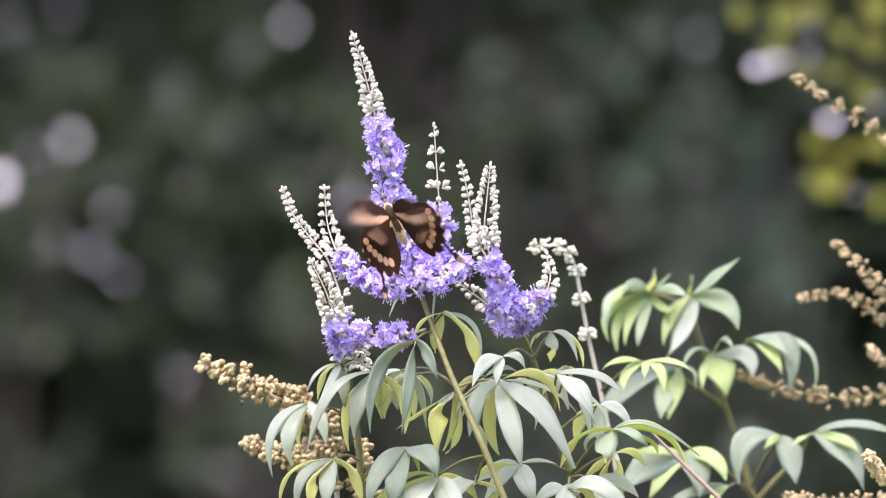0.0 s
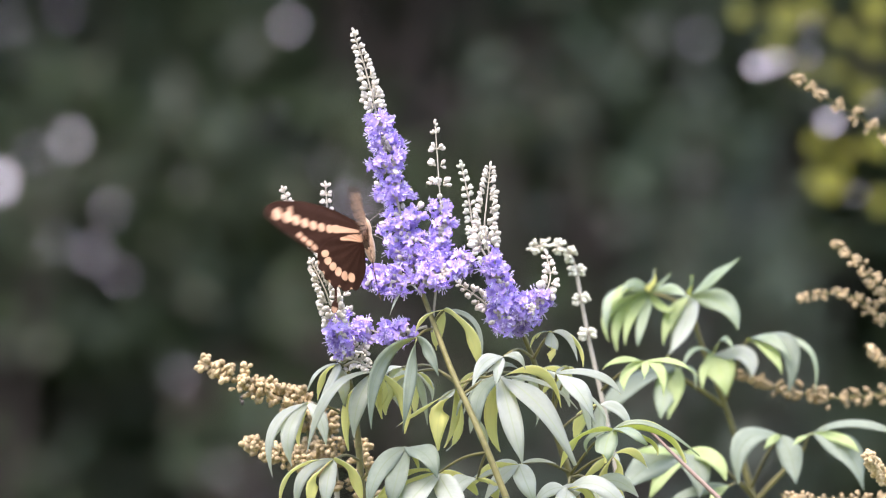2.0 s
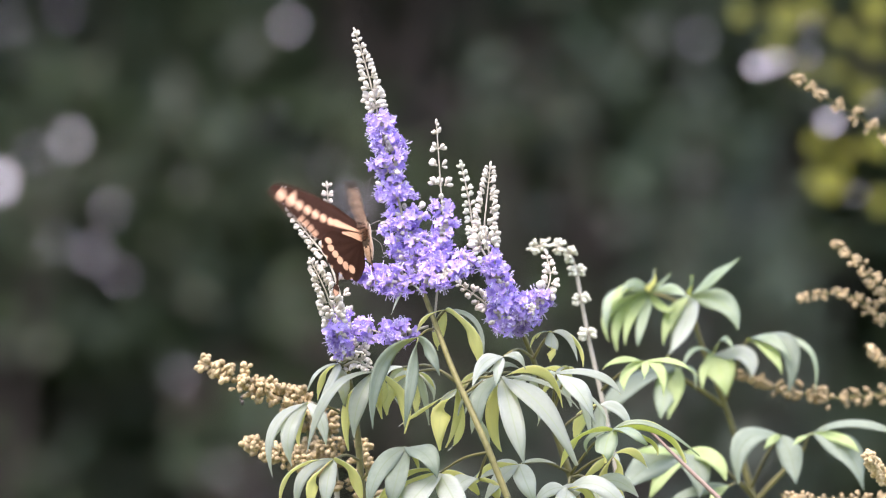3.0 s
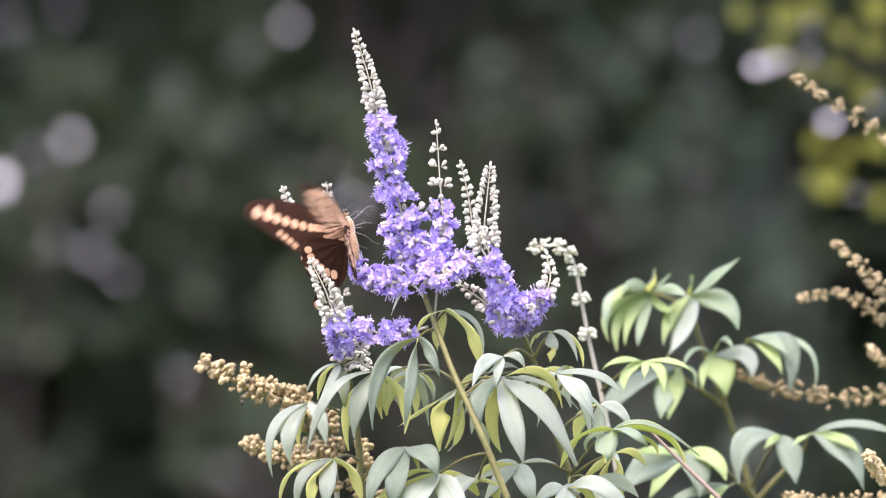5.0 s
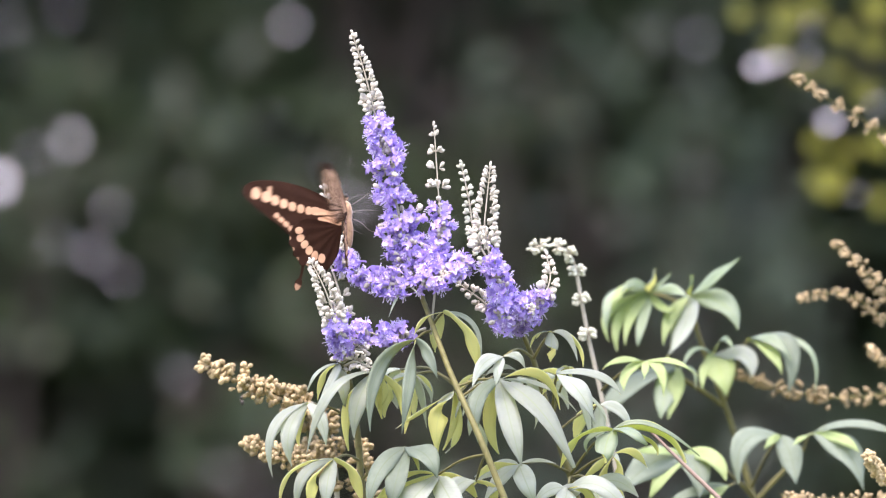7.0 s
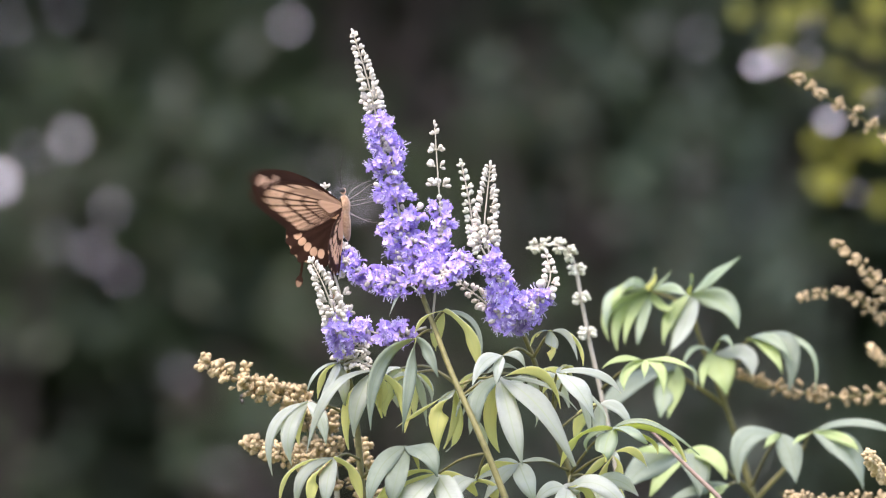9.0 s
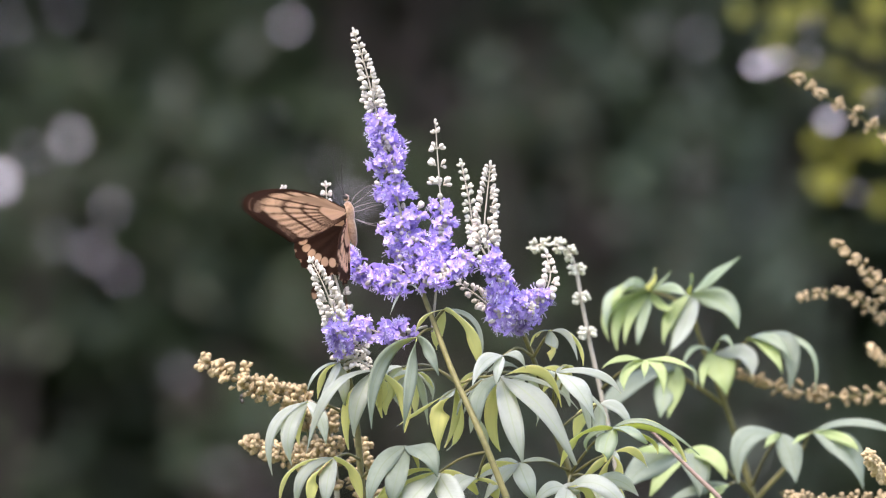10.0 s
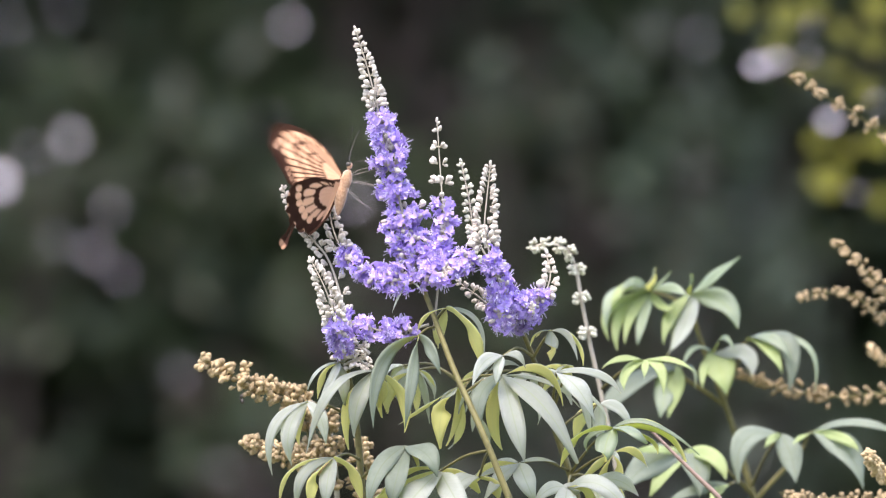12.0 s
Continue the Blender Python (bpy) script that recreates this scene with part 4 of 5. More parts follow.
leaf(leafy, (0.1568, 0.400, 1.5612), (0.1304, 0.400, 1.5726), [((0.1334, 0.370, 1.5876), 0.0109, (0.1311, 0.380, 1.5801), 0, LEAF), ((0.1433, 0.370, 1.5855), 0.0045, (0.1379, 0.380, 1.5790), 0), ((0.1022, 0.370, 1.5493), 0.0129, (0.1080, 0.380, 1.5712), 0), ((0.1093, 0.370, 1.5358), 0.0109, (0.1116, 0.380, 1.5577), 0, YOUNG_LIT_THROUGH), ((0.1142, 0.370, 1.5393), 0.0099, (0.1187, 0.380, 1.5591), 0, YOUNG_LIT_THROUGH), ((0.1220, 0.370, 1.5393), 0.0119, (0.1258, 0.380, 1.5570), 0), ((0.1043, 0.370, 1.5415), 0.0089, (0.1052, 0.380, 1.5613), 0, YOUNG_LIT_THROUGH), ((0.1462, 0.370, 1.5620), 0.0089, (0.1379, 0.380, 1.5630), 0, YOUNG_LIT_THROUGH), ((0.1540, 0.370, 1.5691), 0.0099, (0.1428, 0.380, 1.5748), 0), ((0.1057, 0.370, 1.5631), 0.0129, (0.1165, 0.380, 1.5762), 0, YOUNG_LIT_THROUGH), ((0.1114, 0.370, 1.5720), 0.0099, (0.1201, 0.380, 1.5783), 0)], 62, face=(0, -0.8, 0.6), skin=YOUNG_LEAF)
leaf(leafy, (0.1483, 0.400, 1.5202), (0.1468, 0.400, 1.5255), [((0.0929, 0.370, 1.4911), 0.0257, (0.1222, 0.380, 1.5165), 0, SHADED_LEAF), ((0.1362, 0.370, 1.4932), 0.0218, (0.1407, 0.380, 1.5115), 0), ((0.1412, 0.370, 1.4932), 0.0149, (0.1464, 0.380, 1.5115), 0, YOUNG_LIT_THROUGH), ((0.1579, 0.370, 1.5110), 0.0035, (0.1570, 0.380, 1.5240), 0)], 63, face=(0, -0.7, 0.7), skin=YOUNG_LEAF)
leaf(leafy, (0.1704, 0.400, 1.5191), (0.1704, 0.400, 1.5334), [((0.1497, 0.370, 1.5244), 0.0059, (0.1585, 0.380, 1.5371), 0), ((0.1830, 0.370, 1.5358), 0.0069, (0.1762, 0.380, 1.5435), 0), ((0.1777, 0.370, 1.5081), 0.0267, (0.1744, 0.380, 1.5240), 0, YOUNG_LIT_THROUGH), ((0.1632, 0.370, 1.5117), 0.0079, (0.1641, 0.380, 1.5240), 0, YOUNG_LIT_THROUGH), ((0.1937, 0.370, 1.5195), 0.0198, (0.1897, 0.380, 1.5328), 0, LEAF)], 64, face=(0, -0.7, 0.7), skin=YOUNG_LEAF)
leaf(leafy, (0.1803, 0.400, 1.5023), (0.1917, 0.400, 1.5423), [((0.2334, 0.370, 1.5103), 0.0069, (0.2274, 0.380, 1.5392), 0), ((0.2171, 0.370, 1.5103), 0.0198, (0.2160, 0.380, 1.5392), 0, SHADED_LEAF), ((0.2128, 0.370, 1.5209), 0.0129, (0.2046, 0.380, 1.5371), 0, YOUNG_LIT_THROUGH), ((0.2192, 0.370, 1.5294), 0.0119, (0.2054, 0.380, 1.5435), 0)], 65, face=(0, -0.6, 0.8), skin=YOUNG_LEAF)
leaf(leafy, (0.1928, 0.340, 1.4485), (0.2111, 0.340, 1.4831), [((0.1838, 0.310, 1.4535), 0.0206, (0.1879, 0.320, 1.4800), 0, SHADED_LEAF), ((0.2193, 0.310, 1.4542), 0.0216, (0.2168, 0.320, 1.4708), 0, SHADED_LEAF), ((0.1996, 0.310, 1.4756), 0.0069, (0.2048, 0.320, 1.4807), 0, YOUNG_LIT_THROUGH)], 66, face=(0, -0.8, 0.5), skin=YOUNG_LEAF)
leaf(leafy, (0.2263, 0.340, 1.4768), (0.2316, 0.340, 1.4845), [((0.2614, 0.310, 1.4500), 0.0265, (0.2506, 0.320, 1.4751), 0, SHADED_LEAF), ((0.2832, 0.310, 1.4837), 0.0108, (0.2573, 0.320, 1.4912), 0, SHADED_LEAF), ((0.2586, 0.310, 1.4738), 0.0098, (0.2485, 0.320, 1.4814), 0, YOUNG_LIT_THROUGH), ((0.2172, 0.310, 1.4774), 0.0059, (0.2238, 0.320, 1.4824), 0, YOUNG_LIT_THROUGH)], 67, face=(0, -0.8, 0.5), skin=YOUNG_LEAF)
leaf(leafy, (0.1937, 0.300, 1.4425), (0.1502, 0.300, 1.4733), [((0.1089, 0.270, 1.4481), 0.0273, (0.1280, 0.280, 1.4668), 0, SHADED_LEAF), ((0.1585, 0.270, 1.4467), 0.0234, (0.1574, 0.280, 1.4633), 0, SHADED_LEAF), ((0.1746, 0.270, 1.4572), 0.0166, (0.1672, 0.280, 1.4703), 0, YOUNG_LIT_THROUGH), ((0.1278, 0.270, 1.4467), 0.0166, (0.1385, 0.280, 1.4622), 0, YOUNG_LIT_THROUGH), ((0.1180, 0.270, 1.4746), 0.0088, (0.1332, 0.280, 1.4751), 0, YOUNG_LIT_THROUGH)], 68, face=(0, -0.75, 0.6), skin=YOUNG_LEAF)
leaf(leafy, (0.1951, 0.300, 1.4418), (0.1775, 0.300, 1.4530), [((0.1383, 0.270, 1.4425), 0.0107, (0.1560, 0.280, 1.4500), 0, SHADED_LEAF), ((0.1645, 0.270, 1.4415), 0.0097, (0.1700, 0.280, 1.4493), 0, YOUNG_LIT_THROUGH)], 69, face=(0, -0.8, 0.6), skin=YOUNG_LEAF)

# bare reddish twig
twiggy = shoot(0.26, 0.05, "slender reddish brown chaste tree twig", "bare_shoot")
stem(twiggy, [(0.1645, 0.08, 1.4514), (0.1442, 0.08, 1.471), (0.1239, 0.08, 1.4913)], 0.0016, 0.0008, TWIG)

# shoots gone to seed
seeded = shoot(-0.2, 0.1, "chaste tree shoot gone to seed with tan fruit clusters", "seeded_shoot")
stem(seeded, [(-0.06318, 0.1, 1.4441), (-0.0659, 0.1, 1.4781), (-0.07099, 0.1, 1.5001), (-0.08016, 0.1, 1.5079)], 0.0018, 0.0012, PALE_STEM)
spike(seeded, [(-0.08016, 0.1, 1.5069), (-0.09801, 0.09, 1.5122), (-0.1226, 0.08, 1.5221), (-0.1456, 0.08, 1.5333)], 71, 0.0092, fruit=True, gap=0.0064)
spike(seeded, [(-0.06522, 0.1, 1.473), (-0.08614, 0.09, 1.4732), (-0.1029, 0.08, 1.4785), (-0.1185, 0.08, 1.4839)], 72, 0.0085, fruit=True, gap=0.0070)
spike(seeded, [(-0.06386, 0.1, 1.456), (-0.06647, 0.09, 1.4783), (-0.06918, 0.09, 1.4935), (-0.07596, 0.09, 1.5037)], 73, 0.01, fruit=True, single=False, gap=0.0085)
spike(seeded, [(-0.04484, 0.1, 1.4475), (-0.04544, 0.09, 1.4647), (-0.04883, 0.09, 1.4783), (-0.04476, 0.09, 1.4867)], 74, 0.00869, fruit=True, single=False, gap=0.0095)
spike(seeded, [(-0.07463, 0.12, 1.4674), (-0.0803, 0.11, 1.4813), (-0.08302, 0.11, 1.4983), (-0.08472, 0.11, 1.5051)], 75, 0.00869, fruit=True, single=False, gap=0.0095)

bm = bmesh.new()
tube(bm, curve3([(-0.1219, 0.08, 1.5177), (-0.1198, 0.075, 1.5124), (-0.1208, 0.075, 1.5083), (-0.1194, 0.075, 1.5029)], 8), 0.0002, 0.00012, 5)
for at, r in (((-0.1208, 0.075, 1.511), 0.0013), ((-0.1201, 0.075, 1.508), 0.0017), ((-0.1214, 0.075, 1.5093), 0.0009)):
    blob(bm, Matrix.Translation(at) @ Matrix.Diagonal((r * 0.7, r * 0.6, r, 1)), 0, 7, 5)
part("withered_flower", bm, CHITIN, seeded, "shrivelled dark flower hanging by a thread")

old = shoot(0.75, 0.55, "old chaste tree shoot with slender tan seed spikes", "seeded_shoot")
stem(old, [(0.3362, 0.45, 1.4351), (0.329, 0.45, 1.5249), (0.3218, 0.45, 1.5968), (0.311, 0.45, 1.6399)], 0.006, 0.002, PALE_STEM)
spike(old, [(0.3128, 0.45, 1.6363), (0.2886, 0.43, 1.6612), (0.2667, 0.42, 1.6808), (0.2413, 0.41, 1.696), (0.2206, 0.41, 1.7103)], 81, 0.0058, fruit=True, single=False, gap=0.0115)
spike(old, [(0.3272, 0.45, 1.5357), (0.2917, 0.42, 1.5575), (0.2698, 0.41, 1.5825), (0.247, 0.41, 1.6039)], 82, 0.0066, fruit=True, single=False, gap=0.0090)
spike(old, [(0.3283, 0.45, 1.5249), (0.281, 0.42, 1.5539), (0.2556, 0.41, 1.5711), (0.2227, 0.41, 1.5689)], 83, 0.005, fruit=True, single=False, gap=0.0135)
spike(old, [(0.3308, 0.45, 1.4998), (0.2917, 0.42, 1.5217), (0.2656, 0.41, 1.539)], 84, 0.0068, fruit=True, single=False, gap=0.0085)
spike(old, [(0.3319, 0.45, 1.4926), (0.2917, 0.42, 1.5074), (0.2484, 0.41, 1.5058), (0.2163, 0.41, 1.5111), (0.186, 0.41, 1.5204)], 85, 0.0072, fruit=True, single=False, gap=0.0078)
spike(old, [(0.3318, 0.4, 1.4507), (0.2863, 0.3, 1.446), (0.2422, 0.25, 1.4437), (0.2074, 0.25, 1.449)], 86, 0.0058, fruit=True, single=False, gap=0.0125)
spike(old, [(0.3307, 0.4, 1.4542), (0.2886, 0.2, 1.4588), (0.2636, 0.1, 1.4645), (0.2534, 0.06, 1.4772)], 87, 0.00668, fruit=True, single=False, gap=0.0095)


# ---- the butterfly: x to its right, y forward, z out of its back ----
def outline(points, n):
    pts = curve3([(x * 0.001, y * 0.001, 0) for x, y in points], n)
    return pts


def strip_gap(x, y, path):
    """Distance in mm from (x, y) to a line of points, and how far along it."""
    best, along = 1e9, 0.0
    for i, ((ax, ay), (bx, by)) in enumerate(zip(path, path[1:])):
        dx, dy = bx - ax, by - ay
        u = max(0.0, min(1.0, ((x - ax) * dx + (y - ay) * dy) / (dx * dx + dy * dy)))
        d = math.hypot(x - ax - u * dx, y - ay - u * dy)
        if d < best:
            best, along = d, (i + u) / (len(path) - 1)
    return best, along


def edge(v, width=0.6):
    return max(0.0, min(1.0, 0.5 + v / width))


FORE_BAND = [(14, 2.5), (22, 5.5), (30, 10), (38, 15.5), (46, 21.5), (56, 28.5)]
FORE_MARGIN = [(36.5, -4), (39.5, 1), (42.5, 6), (45, 10.5)]
HIND_MARGIN = [(33.5, -12.5), (31.5, -19.5), (27, -25.5), (20.5, -30), (12.5, -32)]
HIND_NOTCHES = [(40, -20.5), (37.6, -27.5), (33.8, -33.5), (26.5, -37.2), (17.2, -39.0)]


def spot(along, count, off, radius, full=0.47):
    """A row of rounded spots along a line."""
    u = ((along * count) % 1.0 - 0.5) / full
    return edge((1.0 - abs(u) ** 2.6 - (off / radius) ** 2) * 2.0)


def lunules(x, y, s):
    """White crescents in the notches of the hindwing's edge."""
    near = min(math.hypot(x - a, y - b) for a, b in HIND_NOTCHES)
    return 0.8 * edge(1.1 - near) * edge((s - 0.95) * 30)


def fore_upper(x, y, s):
    """A wedge at the base, ovals along the middle that grow to oblongs at the tip, a bar to the front edge and a short row before the outer edge."""
    d, a = strip_gap(x, y, FORE_BAND)
    m = spot(a, 8, d, 2.6 + 1.5 * a * a, 0.43) * edge((0.97 - s) * 40)
    d, a = strip_gap(x, y, [(3, -3.0), (18, 4.0)])
    m = max(m, edge(0.9 + 1.7 * a - d))
    d, a = strip_gap(x, y, [(45, 20), (42.5, 26.5)])
    m = max(m, edge(1.4 - d))
    d, a = strip_gap(x, y, FORE_MARGIN)
    return max(m, spot(a, 4, d, 1.7))


def hind_upper(x, y, s):
    """A wedge along the front edge and a row of big touching spots before the outer edge."""
    d, a = strip_gap(x, y, [(2, -5.5), (10, -5), (17, -5.5)])
    m = edge(2.8 - 1.8 * a - d)
    d, a = strip_gap(x, y, HIND_MARGIN)
    return max(m, spot(a, 6, d, 3.1), lunules(x, y, s))


def cells(angle, r, step, line):
    """Pale cells between dark veins that fan out from the wing's root; and how far from a cell's middle."""
    f = abs((angle / step) % 1.0 - 0.5)
    return edge(r * step * (0.5 - f) - line, 0.7), (2 * f) ** 2


def fore_lower(x, y, s):
    """Rows of short cream cells with thin dark outlines, a tan front edge, a cream base and a dark outer edge."""
    a = math.atan2(y + 1, x)
    pale, f = cells(a + 0.22, math.hypot(x, y), 0.098, 0.5)
    rows = max(edge((s - low - 0.015 * f) * 45) * edge((high - 0.025 * f - s) * 45) for low, high in ((0.29, 0.43), (0.46, 0.62), (0.66, 0.86)))
    m = max(0.92 * pale * rows, 0.80 * edge((0.27 - s) * 30))
    front = edge((a - 0.60) * 9) * edge((0.70 - s) * 8)
    return max(m * (1 - 0.6 * front), 0.50 * front)


def hind_lower(x, y, s):
    """A cream base and inner edge, a dark band, a column of cream cells, and orange-cream spots on the dark outer edge."""
    a = math.atan2(-(y + 8), x)
    pale, f = cells(a + 0.3, math.hypot(x, y + 8), 0.235, 0.5)
    m = 0.78 * edge((0.36 - s) * 25)
    m = max(m, 0.92 * pale * edge((s - 0.46 - 0.03 * f) * 25) * edge((0.70 - 0.08 * f - s) * 25))
    d, u = strip_gap(x, y, HIND_MARGIN)
    m = max(m, 0.95 * spot(u, 6, d, 2.6), lunules(x, y, s))
    if x < 4.5 and y > -30:
        m = max(m, 0.85 * edge(4.5 - x, 1.5))
    return m


FORE_EDGE = [(0, 2), (8, 10.5), (18, 19.5), (32, 28), (46, 33), (55, 34), (60.5, 31.5), (61.5, 27), (57.5, 19), (51, 10), (46, 3.5), (42.5, -1.5), (39, -6), (29, -7.5), (14, -6.5), (0, -5)]
HIND_EDGE = [(0, -2), (12, -2.6), (25, -5), (35, -10.5), (39.5, -16), (40, -20.5), (40.5, -24.5), (37.5, -27.5), (37.5, -31.5), (33.8, -33.5), (31.5, -37.5), (26.5, -37.2), (22.5, -40.5), (17.2, -39.0), (13, -40), (8.5, -36), (5, -31), (2, -25), (0, -13)]


def wing_mesh(name, edge_points, hinge, upper, lower, mirror, size):
    """A thin wing, with upper and lower skins that carry their own pigment, and slight corrugation along the veins."""
    rim = outline(edge_points, 230)
    hub = Vector((hinge[0] * 0.001, hinge[1] * 0.001, 0))
    steps = 72
    bm = bmesh.new()
    layer = bm.verts.layers.float.new("pigment")
    skins = []
    for lift, fn in ((1, upper), (-1, lower)):
        rows = []
        for p in rim:
            row = []
            for i in range(1, steps + 1):
                s = i / steps
                q = hub.lerp(p, s)
                a = math.atan2(p.y - hub.y, p.x - hub.x)
                span = q.x / 0.062
                z = 0.0035 * span * span + 0.00022 * math.sin(a * 22) * s + lift * 0.00009
                v = bm.verts.new((-q.x if mirror else q.x, q.y, z))
                v[layer] = fn(q.x * 1000, q.y * 1000, s)
                row.append(v)
            rows.append(row)
        skins.append(rows)
    for k, rows in enumerate(skins):
        for a, b in zip(rows, rows[1:]):
            for i in range(steps - 1):
                f = bm.faces.new((a[i], a[i + 1], b[i + 1], b[i]))
                f.smooth, f.material_index = True, k
    for a, b in zip(range(len(rim) - 1), range(1, len(rim))):
        bm.faces.new((skins[0][a][-1], skins[1][a][-1], skins[1][b][-1], skins[0][b][-1])).material_index = 1
    bmesh.ops.recalc_face_normals(bm, faces=bm.faces)
    bmesh.ops.scale(bm, vec=(size, size, size), verts=bm.verts)
    return mesh_of(bm, name, WING_UP, WING_LOW)


def tail_mesh(mirror):
    """A thin dark neck that ends in a rounded club with a cream middle."""
    bm = bmesh.new()
    layer = bm.verts.layers.float.new("pigment")
    path = curve3([(0.0293, -0.0345, 0.0006), (0.0300, -0.0410, 0.0004), (0.0318, -0.0475, 0.0), (0.0343, -0.0540, -0.0005)], 18)
    skins = []
    for lift in (0.00012, -0.00012):
        rows = []
        for i, p in enumerate(path):
            s = i / 18
            t = (path[min(i + 1, 18)] - path[max(i - 1, 0)]).normalized()
            side = Vector((-t.y, t.x, 0))
            club = math.sqrt(max(0.0, 1 - ((s - 0.80) / 0.205) ** 2))
            w = max(0.0009 + 0.0012 * max(0.0, 0.2 - s) * 5, 0.0027 * club) if s < 0.97 else max(0.0003, 0.0027 * club)
            row = []
            for k in (-1, -0.6, 0, 0.6, 1):
                q = p + side * k * w
                v = bm.verts.new(((-1 if mirror else 1) * q.x, q.y, q.z + lift))
                v[layer] = 0.6 if s > 0.78 and abs(k) < 0.7 else 0.0
                row.append(v)
            rows.append(row)
        skins.append(rows)
    for j, rows in enumerate(skins):
        for a, b in zip(rows, rows[1:]):
            for k in range(4):
                bm.faces.new((a[k], a[k + 1], b[k + 1], b[k])).material_index = j
    for k in (0, 4):
        for i in range(18):
            bm.faces.new((skins[0][i][k], skins[0][i + 1][k], skins[1][i + 1][k], skins[1][i][k]))
    bmesh.ops.recalc_face_normals(bm, faces=bm.faces)
    bmesh.ops.scale(bm, vec=(0.91, 0.91, 0.91), verts=bm.verts)
    return mesh_of(bm, "tail", WING_UP, WING_LOW)


butterfly = empty("butterfly", (0, 0, 0), "giant swallowtail butterfly fluttering at the flowers, dark brown with yellow bands", "butterfly")
butterfly.location = (0, 0, 0)


def furry_body():
    """Thorax and tapering abdomen, cream below and dark along the back."""
    bm = bmesh.new()
    blob(bm, Matrix.Translation((0, 0.001, -0.0005)) @ Matrix.Diagonal((0.0032, 0.0074, 0.0038, 1)), 0, 20, 14)
    path = curve3([(0, 0.001, -0.0005), (0, -0.007, -0.0010), (0, -0.0135, -0.0018), (0, -0.0195, -0.0030)], 16)
    rings = []
    for i, p in enumerate(path):
        s = i / 16
        r = (0.0022 + 0.0015 * math.sin(math.pi * min(1.0, s * 1.15))) * (1 - 0.20 * s) * (1 + 0.025 * math.sin(s * 50)) * (1.0 if s < 0.85 else max(0.15, 1 - ((s - 0.85) / 0.15) ** 2))
        rings.append([bm.verts.new(p + Vector((math.cos(a) * r, 0, math.sin(a) * r))) for a in [2 * math.pi * k / 14 for k in range(14)]])
    for a, b in zip(rings, rings[1:]):
        for k in range(14):
            bm.faces.new((a[k], a[(k + 1) % 14], b[(k + 1) % 14], b[k]))
    bm.faces.new(rings[-1])
    bm.faces.new(rings[0][::-1])
    bmesh.ops.recalc_face_normals(bm, faces=bm.faces)
    for f in bm.faces:
        f.smooth = True
        c = f.calc_center_median()
        if c.z > 0.0016 and abs(c.x) < 0.0022:
            f.material_index = 1
    return bm


body = part("body", furry_body(), (BODY, BODY_BACK), butterfly, "cream furry body with a dark back")
bm = bmesh.new()
blob(bm, Matrix.Translation((0, 0.0105, 0)) @ Matrix.Diagonal((0.0015, 0.0022, 0.0017, 1)), 0, 14, 10)
head = part("head", bm, BODY, butterfly)
for sx in (1, -1):
    bm = bmesh.new()
    blob(bm, Matrix.Translation((0.0008 * sx, 0.0112, 0.0006)) @ Matrix.Diagonal((0.0012, 0.0015, 0.0015, 1)), 0, 12, 8)
    part("eye", bm, CHITIN, head)
    bm = bmesh.new()
    path = curve3([(0.0008 * sx, 0.012, 0.001), (0.003 * sx, 0.019, 0.003), (0.0055 * sx, 0.026, 0.0038), (0.0075 * sx, 0.0315, 0.0036)], 14)
    tube(bm, path, 0.00028, 0.00024, 6)
    blob(bm, aim(path[-1], path[-1] - path[-3]) @ Matrix.Diagonal((0.00045, 0.00045, 0.0016, 1)), 0, 8, 6)
    part("antenna", bm, CHITIN, head)
bm = bmesh.new()
tube(bm, curve3([(0, 0.0125, -0.001), (0, 0.0155, -0.006), (0, 0.0150, -0.012), (0, 0.0135, -0.017)], 12), 0.00028, 0.00018, 6)
part("proboscis", bm, CHITIN, head)
for sx in (1, -1):
    for y0, reach in ((0.006, 0.008), (0.002, 0.002), (-0.002, -0.006)):
        bm = bmesh.new()
        tube(bm, curve3([(0.0018 * sx, y0, -0.003), (0.0055 * sx, y0 + reach * 0.5, -0.008), (0.0045 * sx, y0 + reach, -0.015), (0.0050 * sx, y0 + reach * 1.1, -0.020)], 12), 0.00017, 0.0001, 6)
        part("leg", bm, PALE_LEG, butterfly)
WINGS = {}
for tag, mirror in (("right", False), ("left", True)):
    sx = -1 if mirror else 1
    fore = part("forewing", wing_mesh("forewing", FORE_EDGE, (0, -1), fore_upper, fore_lower, mirror, 0.93), WING_UP, butterfly, "dark brown forewing with a diagonal yellow band")
    hind = part("hindwing", wing_mesh("hindwing", HIND_EDGE, (0, -8), hind_upper, hind_lower, mirror, 0.91), WING_UP, butterfly, "dark hindwing edged with yellow spots")
    part("tail", tail_mesh(mirror), WING_UP, hind)
    WINGS[tag] = (fore, hind, sx)


def flight(at, turn, lean, tip=0.0):
    """The butterfly's pose: head up, its back turned from the left (0) towards the near side (90); lean tips the head left, tip brings it nearer."""
    a = radians(turn)
    dorsal = Vector((-math.cos(a), -math.sin(a), 0))
    ahead = Vector((0, 0, 1))
    right = ahead.cross(dorsal)
    m = Matrix((right, ahead, dorsal)).transposed().to_4x4()
    m = Matrix.Rotation(radians(-lean), 4, 'Y') @ Matrix.Rotation(radians(tip), 4, 'X') @ m
    return Matrix.Translation(at) @ m


